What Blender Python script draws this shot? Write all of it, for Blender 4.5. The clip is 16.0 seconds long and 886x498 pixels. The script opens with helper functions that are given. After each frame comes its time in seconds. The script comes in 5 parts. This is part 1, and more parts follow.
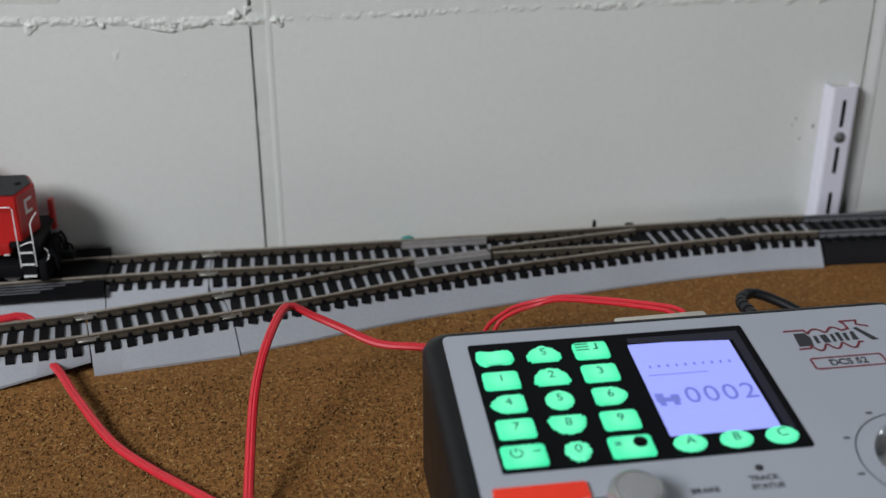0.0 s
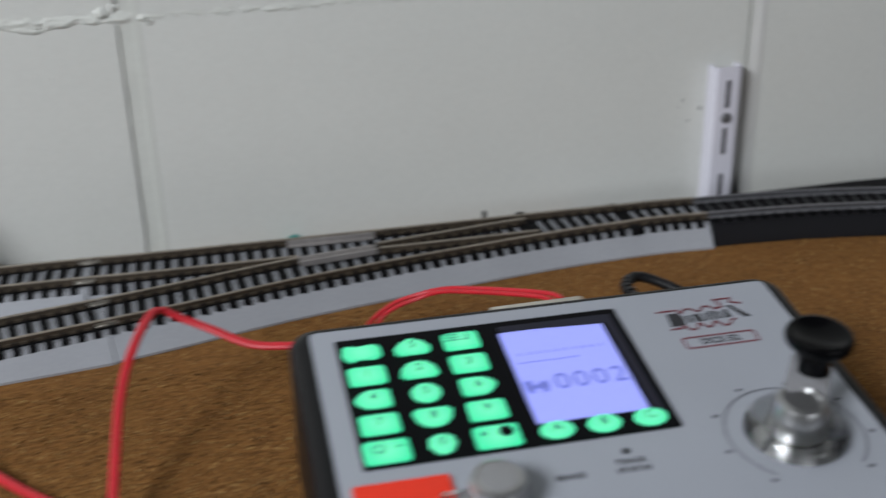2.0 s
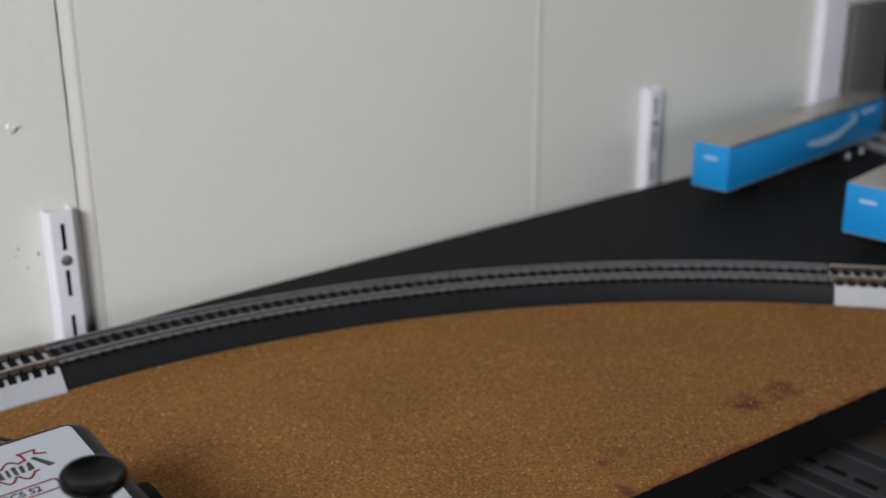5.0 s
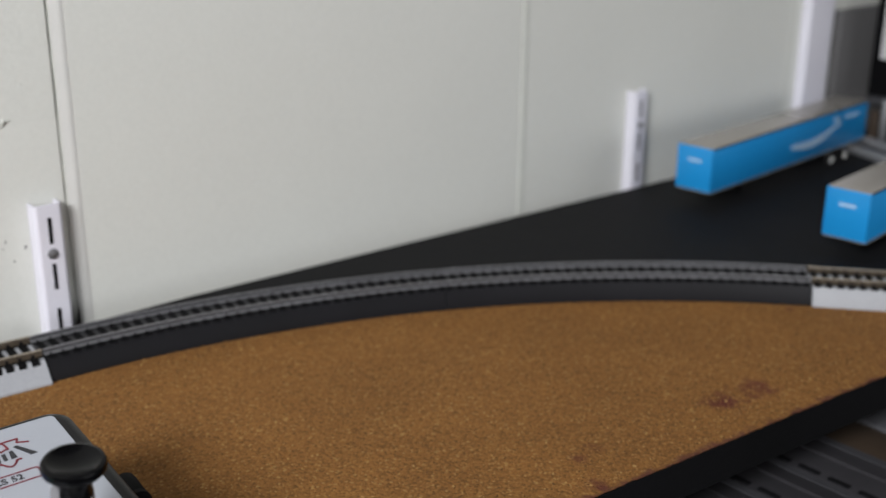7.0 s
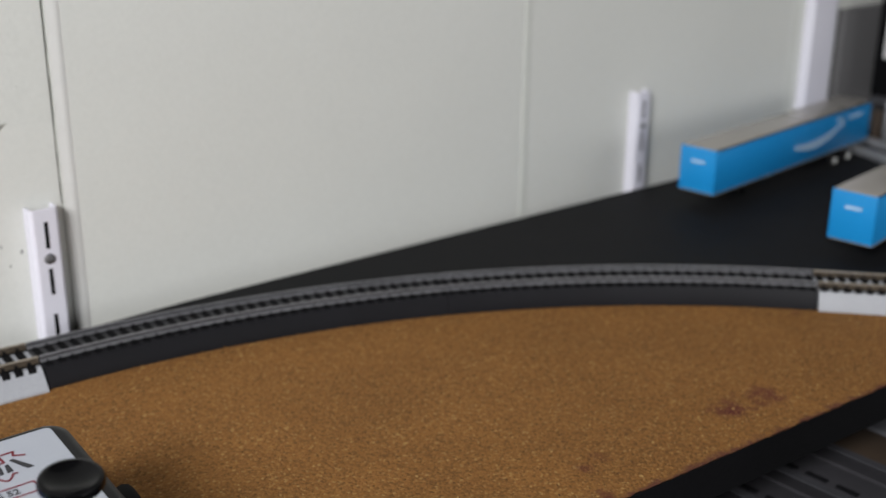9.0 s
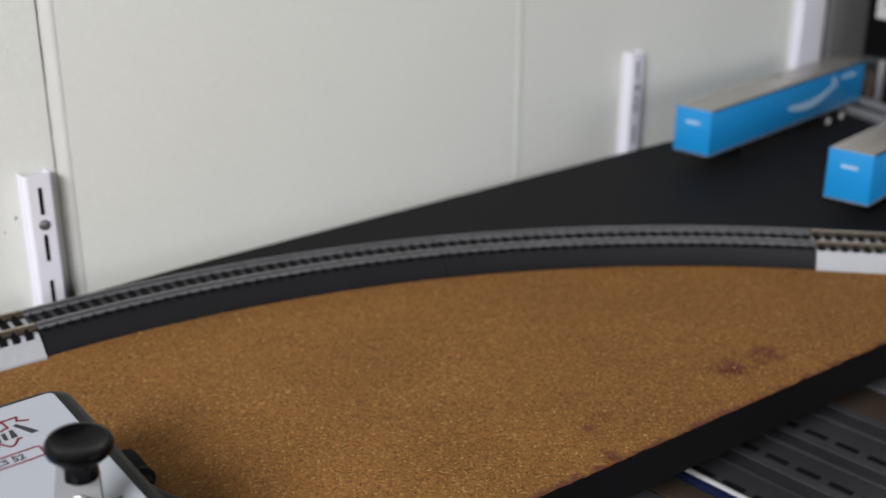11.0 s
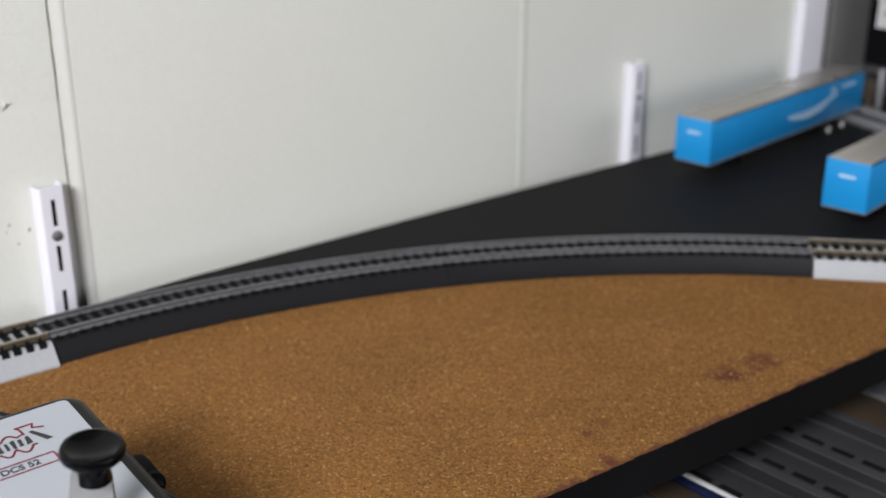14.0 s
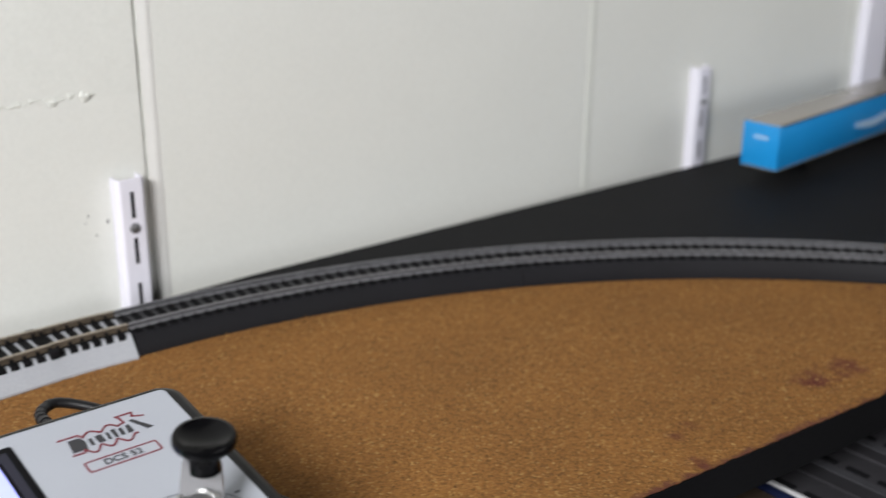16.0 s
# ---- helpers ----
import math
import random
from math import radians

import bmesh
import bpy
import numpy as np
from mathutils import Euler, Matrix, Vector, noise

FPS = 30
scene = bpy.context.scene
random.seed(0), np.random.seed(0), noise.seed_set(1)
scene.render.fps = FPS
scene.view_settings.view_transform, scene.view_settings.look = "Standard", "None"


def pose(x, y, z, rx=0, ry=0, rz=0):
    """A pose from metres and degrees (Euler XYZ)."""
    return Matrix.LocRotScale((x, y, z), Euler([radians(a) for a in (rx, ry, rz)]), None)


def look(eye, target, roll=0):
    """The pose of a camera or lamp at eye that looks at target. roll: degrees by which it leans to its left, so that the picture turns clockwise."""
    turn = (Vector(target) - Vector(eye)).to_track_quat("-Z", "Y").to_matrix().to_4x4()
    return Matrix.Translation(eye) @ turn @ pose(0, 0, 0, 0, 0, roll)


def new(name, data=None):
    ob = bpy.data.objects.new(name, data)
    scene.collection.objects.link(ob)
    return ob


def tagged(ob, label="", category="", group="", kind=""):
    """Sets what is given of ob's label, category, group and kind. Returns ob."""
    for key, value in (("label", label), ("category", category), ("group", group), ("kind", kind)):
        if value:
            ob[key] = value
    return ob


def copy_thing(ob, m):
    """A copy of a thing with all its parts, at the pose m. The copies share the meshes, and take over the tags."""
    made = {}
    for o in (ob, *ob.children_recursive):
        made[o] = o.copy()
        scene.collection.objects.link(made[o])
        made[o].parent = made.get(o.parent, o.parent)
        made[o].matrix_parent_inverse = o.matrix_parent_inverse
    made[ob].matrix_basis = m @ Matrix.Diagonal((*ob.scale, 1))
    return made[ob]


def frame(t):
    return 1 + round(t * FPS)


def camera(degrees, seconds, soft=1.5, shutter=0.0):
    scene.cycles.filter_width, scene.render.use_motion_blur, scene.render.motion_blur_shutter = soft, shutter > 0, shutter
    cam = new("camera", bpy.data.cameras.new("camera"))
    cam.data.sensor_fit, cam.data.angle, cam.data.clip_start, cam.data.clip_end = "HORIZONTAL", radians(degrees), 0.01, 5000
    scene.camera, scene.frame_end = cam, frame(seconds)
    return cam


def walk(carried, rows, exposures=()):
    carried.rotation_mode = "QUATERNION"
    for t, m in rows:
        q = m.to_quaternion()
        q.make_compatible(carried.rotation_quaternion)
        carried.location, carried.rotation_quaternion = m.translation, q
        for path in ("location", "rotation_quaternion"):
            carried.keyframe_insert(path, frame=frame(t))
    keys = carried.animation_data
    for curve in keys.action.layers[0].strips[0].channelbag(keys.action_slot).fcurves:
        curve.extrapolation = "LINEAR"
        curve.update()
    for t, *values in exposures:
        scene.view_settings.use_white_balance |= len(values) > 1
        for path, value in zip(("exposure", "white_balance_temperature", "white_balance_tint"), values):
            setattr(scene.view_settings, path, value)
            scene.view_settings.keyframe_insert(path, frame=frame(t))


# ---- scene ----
cam = camera(42.3, 16.0, soft=1.3, shutter=0.5)
cam.data.dof.use_dof, cam.data.dof.focus_distance, cam.data.dof.aperture_fstop = True, 0.47, 8.5
PATH = [
    (0, (-0.003, 0.051, 0.267), (0.311, 1.835, -0.581), -0.0),
    (0.5, (-0.009, 0.057, 0.268), (0.326, 1.832, -0.591), 0.5),
    (1, (-0.011, 0.054, 0.268), (0.306, 1.832, -0.59), 0.0),
    (1.5, (-0.01, 0.046, 0.268), (0.319, 1.827, -0.579), -0.9),
    (2, (0.026, 0.053, 0.259), (0.44, 1.818, -0.587), -1.1),
    (2.5, (0.082, 0.074, 0.254), (0.704, 1.8, -0.544), -0.9),
    (3, (0.107, 0.062, 0.258), (0.903, 1.72, -0.529), -0.8),
    (3.5, (0.119, 0.049, 0.26), (1.048, 1.647, -0.505), -1.1),
    (4, (0.113, 0.037, 0.269), (1.165, 1.58, -0.448), -0.6),
    (4.5, (0.102, 0.023, 0.27), (1.257, 1.507, -0.413), -0.7),
    (5, (0.088, 0.011, 0.271), (1.313, 1.446, -0.393), -0.3),
    (7.5, (0.086, 0.001, 0.274), (1.32, 1.428, -0.391), 0.5),
    (8, (0.085, 0.005, 0.277), (1.316, 1.434, -0.389), 0.5),
    (8.5, (0.086, 0.005, 0.275), (1.307, 1.445, -0.386), 0.3),
    (9, (0.091, 0.011, 0.274), (1.329, 1.432, -0.396), 0.5),
    (9.5, (0.09, 0.015, 0.271), (1.34, 1.416, -0.419), 0.7),
    (10, (0.087, 0.019, 0.269), (1.335, 1.409, -0.446), 0.6),
    (12.5, (0.087, 0.015, 0.271), (1.332, 1.4, -0.456), -0.0),
    (13, (0.084, 0.018, 0.27), (1.333, 1.394, -0.468), 0.1),
    (13.5, (0.083, 0.014, 0.273), (1.316, 1.405, -0.465), 0.0),
    (14, (0.081, 0.006, 0.277), (1.316, 1.408, -0.436), -0.1),
    (14.5, (0.082, 0.006, 0.277), (1.316, 1.412, -0.432), -0.2),
    (15, (0.08, 0.008, 0.276), (1.318, 1.412, -0.428), 0.0),
    (15.5, (0.071, 0.016, 0.275), (1.315, 1.414, -0.429), 0.5),
    (16, (0.059, 0.029, 0.27), (1.267, 1.46, -0.43), 0.5),
]
EXPOSURES = [(0.0, -0.23, 6250, 9), (2.0, -0.25, 6250, 9), (2.5, -0.34, 6350, 10), (3.5, -0.26, 6450, 10), (4.0, 0.0, 6550, 10), (5.0, 0.29, 6570, 10), (7.5, 0.44, 6570, 10), (9.0, 0.44, 6570, 10), (12.5, 0.69, 6600, 10), (16.0, 0.72, 6600, 10)]
walk(cam, [(t, look(eye, target, roll)) for t, eye, target, roll in PATH], EXPOSURES)

# ---- world and lamps ----
world = bpy.data.worlds.new("world")
scene.world = world
world.use_nodes = True
world.node_tree.nodes["Background"].inputs[0].default_value = (0.8, 0.9, 1.0, 1)
world.node_tree.nodes["Background"].inputs[1].default_value = 0.05


def area_lamp(name, eye, target, sx, sy, watts, colour):
    data = bpy.data.lights.new(name, "AREA")
    data.shape, data.size, data.size_y, data.energy, data.color = "RECTANGLE", sx, sy, watts, colour
    ob = new(name, data)
    ob.matrix_world = look(eye, target)
    return ob


area_lamp("tube_lamp", (-1.34, -0.59, 1.28), (0.1, 0.45, 0.0), 0.70, 0.70, 62.0, (0.97, 0.98, 1.0))
# added fill without a seen source, brightens the wall's right side
area_lamp("front_fill", (1.35, -2.00, 0.36), (0.8, 0.6, 0.1), 2.0, 0.9, 11.5, (0.97, 0.98, 1.0))


# ---- materials ----
def material(name, colour, rough=0.6, metal=0.0, vary=0.12, fine=300.0, coarse=12.0, bump=0.1, depth=0.0005, dark=None, coat=0.0, island=0.0, spec=0.5):
    """A procedural surface: a base colour varied at two sizes, with a fine relief."""
    m = bpy.data.materials.new(name)
    m.use_nodes = True
    nt = m.node_tree
    b = nt.nodes["Principled BSDF"]
    b.inputs["Metallic"].default_value = metal
    b.inputs["Coat Weight"].default_value = coat
    b.inputs["Specular IOR Level"].default_value = spec
    co = nt.nodes.new("ShaderNodeTexCoord")
    n1, n2 = nt.nodes.new("ShaderNodeTexNoise"), nt.nodes.new("ShaderNodeTexNoise")
    n1.inputs["Scale"].default_value, n2.inputs["Scale"].default_value = fine, coarse
    n1.inputs["Detail"].default_value, n2.inputs["Detail"].default_value = 4, 5
    nt.links.new(co.outputs["Object"], n1.inputs["Vector"])
    nt.links.new(co.outputs["Object"], n2.inputs["Vector"])
    add = nt.nodes.new("ShaderNodeMath")
    add.operation = "MULTIPLY_ADD"
    add.inputs[1].default_value = 0.5
    half = nt.nodes.new("ShaderNodeMath")
    half.operation = "MULTIPLY"
    half.inputs[1].default_value = 0.5
    nt.links.new(n2.outputs["Fac"], half.inputs[0])
    nt.links.new(n1.outputs["Fac"], add.inputs[0])
    nt.links.new(half.outputs[0], add.inputs[2])
    ramp = nt.nodes.new("ShaderNodeValToRGB")
    d = dark or tuple(c * (1 - vary) for c in colour)
    l = tuple(min(1, c * (1 + vary)) for c in colour)
    ramp.color_ramp.elements[0].position, ramp.color_ramp.elements[1].position = 0.32, 0.68
    ramp.color_ramp.elements[0].color, ramp.color_ramp.elements[1].color = (*d, 1), (*l, 1)
    nt.links.new(add.outputs[0], ramp.inputs[0])
    last = ramp.outputs[0]
    if island:
        info, hsv, mr = nt.nodes.new("ShaderNodeObjectInfo"), nt.nodes.new("ShaderNodeHueSaturation"), nt.nodes.new("ShaderNodeMapRange")
        mr.inputs[3].default_value, mr.inputs[4].default_value = 1 - island, 1 + island
        nt.links.new(info.outputs["Random"], mr.inputs[0])
        nt.links.new(mr.outputs[0], hsv.inputs["Value"])
        nt.links.new(last, hsv.inputs["Color"])
        last = hsv.outputs[0]
    nt.links.new(last, b.inputs["Base Color"])
    rr = nt.nodes.new("ShaderNodeMapRange")
    rr.inputs[3].default_value, rr.inputs[4].default_value = max(0.02, rough - 0.08), min(1, rough + 0.08)
    nt.links.new(n2.outputs["Fac"], rr.inputs[0])
    nt.links.new(rr.outputs[0], b.inputs["Roughness"])
    if bump:
        bp = nt.nodes.new("ShaderNodeBump")
        bp.inputs["Strength"].default_value, bp.inputs["Distance"].default_value = bump, depth
        nt.links.new(n1.outputs["Fac"], bp.inputs["Height"])
        nt.links.new(bp.outputs[0], b.inputs["Normal"])
    return m


def glow(name, colour, strength, base=0.4):
    m = material(name, tuple(c * base for c in colour), 0.4, bump=0)
    b = m.node_tree.nodes["Principled BSDF"]
    b.inputs["Emission Color"].default_value, b.inputs["Emission Strength"].default_value = (*colour, 1), strength
    return m


def lit_key():
    """Green rubber lit from below: palest in the middle of each key."""
    m = glow("lit_green_key", (0.16, 0.95, 0.46), 0.90)
    nt = m.node_tree
    b = nt.nodes["Principled BSDF"]
    co = [n for n in nt.nodes if n.type == "TEX_COORD"][0]
    ln = nt.nodes.new("ShaderNodeVectorMath")
    ln.operation = "LENGTH"
    nt.links.new(co.outputs["Object"], ln.inputs[0])
    f = nt.nodes.new("ShaderNodeMapRange")
    f.inputs[1].default_value, f.inputs[2].default_value = 0.0, 0.0075
    nt.links.new(ln.outputs["Value"], f.inputs[0])
    ramp = nt.nodes.new("ShaderNodeValToRGB")
    ramp.color_ramp.elements[0].color, ramp.color_ramp.elements[1].color = (0.25, 1.0, 0.60, 1), (0.04, 0.78, 0.38, 1)
    nt.links.new(f.outputs[0], ramp.inputs[0])
    nt.links.new(ramp.outputs[0], b.inputs["Emission Color"])
    return m


def clear_plastic(name, tint, rough):
    m = bpy.data.materials.new(name)
    m.use_nodes = True
    b = m.node_tree.nodes["Principled BSDF"]
    b.inputs["Base Color"].default_value, b.inputs["Roughness"].default_value = (*tint, 1), rough
    b.inputs["Transmission Weight"].default_value, b.inputs["IOR"].default_value = 1.0, 1.49
    return m


def chipboard():
    """Pressed cork board: grains of several browns, pits, and two reddish paint stains."""
    m = material("pressed_cork", (0.220, 0.100, 0.0265), 0.92, vary=0.16, fine=1500, coarse=11, bump=0.5, depth=0.0007, dark=(0.135, 0.061, 0.0178))
    nt = m.node_tree
    b = nt.nodes["Principled BSDF"]
    b.inputs["Specular IOR Level"].default_value = 0.2
    last = b.inputs["Base Color"].links[0].from_socket
    co = [n for n in nt.nodes if n.type == "TEX_COORD"][0]
    vor = nt.nodes.new("ShaderNodeTexVoronoi")
    vor.inputs["Scale"].default_value = 780
    nt.links.new(co.outputs["Object"], vor.inputs["Vector"])
    sep = nt.nodes.new("ShaderNodeSeparateColor")
    nt.links.new(vor.outputs["Color"], sep.inputs[0])
    grains = nt.nodes.new("ShaderNodeValToRGB")
    cr = grains.color_ramp
    cr.elements[0].position, cr.elements[0].color = 0.0, (0.064, 0.028, 0.0081, 1)
    cr.elements[1].position, cr.elements[1].color = 1.0, (0.400, 0.255, 0.0980, 1)
    for at, c in ((0.14, (0.122, 0.054, 0.0142, 1)), (0.45, (0.195, 0.086, 0.0222, 1)), (0.80, (0.240, 0.111, 0.0290, 1)), (0.93, (0.285, 0.150, 0.0430, 1))):
        cr.elements.new(at).color = c
    nt.links.new(sep.outputs[0], grains.inputs[0])
    both = nt.nodes.new("ShaderNodeMix")
    both.data_type = "RGBA"
    both.inputs["Factor"].default_value = 0.52
    nt.links.new(last, both.inputs["A"])
    nt.links.new(grains.outputs[0], both.inputs["B"])
    last = both.outputs["Result"]
    wob = nt.nodes.new("ShaderNodeTexNoise")
    wob.inputs["Scale"].default_value, wob.inputs["Detail"].default_value = 130, 4
    nt.links.new(co.outputs["Object"], wob.inputs["Vector"])
    for x, y, r, k in ((0.550, 0.311, 0.0125, 1.0), (0.576, 0.3095, 0.0148, 0.75), (0.437, 0.297, 0.008, 0.85), (0.448, 0.320, 0.006, 0.6), (0.462, 0.322, 0.006, 0.4), (0.688, 0.362, 0.0034, 0.95)):
        dist = nt.nodes.new("ShaderNodeVectorMath")
        dist.operation = "DISTANCE"
        dist.inputs[1].default_value = (x, y, 0)
        nt.links.new(co.outputs["Object"], dist.inputs[0])
        mad = nt.nodes.new("ShaderNodeMath")
        mad.operation = "MULTIPLY_ADD"
        mad.inputs[1].default_value = r * 2.2
        nt.links.new(wob.outputs["Fac"], mad.inputs[0])
        nt.links.new(dist.outputs["Value"], mad.inputs[2])
        f = nt.nodes.new("ShaderNodeMapRange")
        f.inputs[1].default_value, f.inputs[2].default_value = r * 1.3, r * 2.1
        f.inputs[3].default_value, f.inputs[4].default_value = k, 0
        nt.links.new(mad.outputs[0], f.inputs[0])
        mix = nt.nodes.new("ShaderNodeMix")
        mix.data_type = "RGBA"
        mix.inputs["B"].default_value = (0.088, 0.022, 0.0150, 1)
        nt.links.new(f.outputs[0], mix.inputs["Factor"])
        nt.links.new(last, mix.inputs["A"])
        last = mix.outputs["Result"]
    # a thin reddish smear of paint along the front edge
    dot = nt.nodes.new("ShaderNodeVectorMath")
    dot.operation = "DOT_PRODUCT"
    dot.inputs[1].default_value = (0.088, 1.0, 0.0)
    nt.links.new(co.outputs["Object"], dot.inputs[0])
    rag = nt.nodes.new("ShaderNodeMath")
    rag.operation = "MULTIPLY_ADD"
    rag.inputs[1].default_value = 0.016
    nt.links.new(wob.outputs["Fac"], rag.inputs[0])
    nt.links.new(dot.outputs["Value"], rag.inputs[2])
    ef = nt.nodes.new("ShaderNodeMapRange")
    ef.inputs[1].default_value, ef.inputs[2].default_value = 0.3375, 0.3415
    ef.inputs[3].default_value, ef.inputs[4].default_value = 0.75, 0.0
    nt.links.new(rag.outputs[0], ef.inputs[0])
    em = nt.nodes.new("ShaderNodeMix")
    em.data_type = "RGBA"
    em.inputs["B"].default_value = (0.075, 0.022, 0.020, 1)
    nt.links.new(ef.outputs[0], em.inputs["Factor"])
    nt.links.new(last, em.inputs["A"])
    last = em.outputs["Result"]
    # crumbled hollows: their shade put into the colour, and sunk in the relief
    pit = nt.nodes.new("ShaderNodeTexNoise")
    pit.inputs["Scale"].default_value, pit.inputs["Detail"].default_value = 430, 2
    nt.links.new(co.outputs["Object"], pit.inputs["Vector"])
    pf = nt.nodes.new("ShaderNodeMapRange")
    pf.inputs[1].default_value, pf.inputs[2].default_value = 0.32, 0.44
    pf.inputs[3].default_value, pf.inputs[4].default_value = 0.32, 0.0
    nt.links.new(pit.outputs["Fac"], pf.inputs[0])
    # the board is more crumbled towards its west end, its hollows painted darker
    where = nt.nodes.new("ShaderNodeSeparateXYZ")
    nt.links.new(co.outputs["Object"], where.inputs[0])
    west = nt.nodes.new("ShaderNodeMapRange")
    west.inputs[1].default_value, west.inputs[2].default_value = 0.08, 0.30
    west.inputs[3].default_value, west.inputs[4].default_value = 1.9, 0.65
    nt.links.new(where.outputs["X"], west.inputs[0])
    crumbled = nt.nodes.new("ShaderNodeMath")
    crumbled.operation = "MULTIPLY"
    nt.links.new(pf.outputs[0], crumbled.inputs[0])
    nt.links.new(west.outputs[0], crumbled.inputs[1])
    pm = nt.nodes.new("ShaderNodeMix")
    pm.data_type = "RGBA"
    pm.inputs["B"].default_value = (0.058, 0.025, 0.0077, 1)
    nt.links.new(crumbled.outputs[0], pm.inputs["Factor"])
    nt.links.new(last, pm.inputs["A"])
    bp = [n for n in nt.nodes if n.type == "BUMP"][0]
    bp2 = nt.nodes.new("ShaderNodeBump")
    bp2.inputs["Strength"].default_value, bp2.inputs["Distance"].default_value = 0.40, 0.0018
    nt.links.new(pit.outputs["Fac"], bp2.inputs["Height"])
    nt.links.new(bp.outputs[0], bp2.inputs["Normal"])
    bp3 = nt.nodes.new("ShaderNodeBump")
    bp3.invert = True
    bp3.inputs["Strength"].default_value, bp3.inputs["Distance"].default_value = 0.25, 0.0010
    nt.links.new(vor.outputs["Distance"], bp3.inputs["Height"])
    nt.links.new(bp2.outputs[0], bp3.inputs["Normal"])
    nt.links.new(bp3.outputs[0], b.inputs["Normal"])
    # broad paler and darker patches, as the sheet was pressed
    patch, span, tone = nt.nodes.new("ShaderNodeTexNoise"), nt.nodes.new("ShaderNodeMapRange"), nt.nodes.new("ShaderNodeHueSaturation")
    patch.inputs["Scale"].default_value, patch.inputs["Detail"].default_value = 16, 4
    span.inputs[1].default_value, span.inputs[2].default_value = 0.32, 0.68
    span.inputs[3].default_value, span.inputs[4].default_value = 0.93, 1.06
    nt.links.new(co.outputs["Object"], patch.inputs["Vector"])
    nt.links.new(patch.outputs["Fac"], span.inputs[0])
    nt.links.new(span.outputs[0], tone.inputs["Value"])
    nt.links.new(pm.outputs["Result"], tone.inputs["Color"])
    nt.links.new(tone.outputs[0], b.inputs["Base Color"])
    return m


def cork_grain():
    """Loose cork: every grain has its own brown, a few dark, a few straw-coloured."""
    m = material("cork_crumb", (0.18, 0.09, 0.028), 0.9, bump=0, spec=0.2)
    nt = m.node_tree
    geo, ramp = nt.nodes.new("ShaderNodeNewGeometry"), nt.nodes.new("ShaderNodeValToRGB")
    cr = ramp.color_ramp
    cr.elements[0].position, cr.elements[0].color = 0.0, (0.045, 0.021, 0.008, 1)
    cr.elements[1].position, cr.elements[1].color = 1.0, (0.36, 0.23, 0.090, 1)
    for at, c in ((0.18, (0.115, 0.053, 0.015, 1)), (0.50, (0.180, 0.086, 0.024, 1)), (0.85, (0.235, 0.122, 0.035, 1))):
        cr.elements.new(at).color = c
    nt.links.new(geo.outputs["Random Per Island"], ramp.inputs[0])
    nt.links.new(ramp.outputs[0], nt.nodes["Principled BSDF"].inputs["Base Color"])
    return m


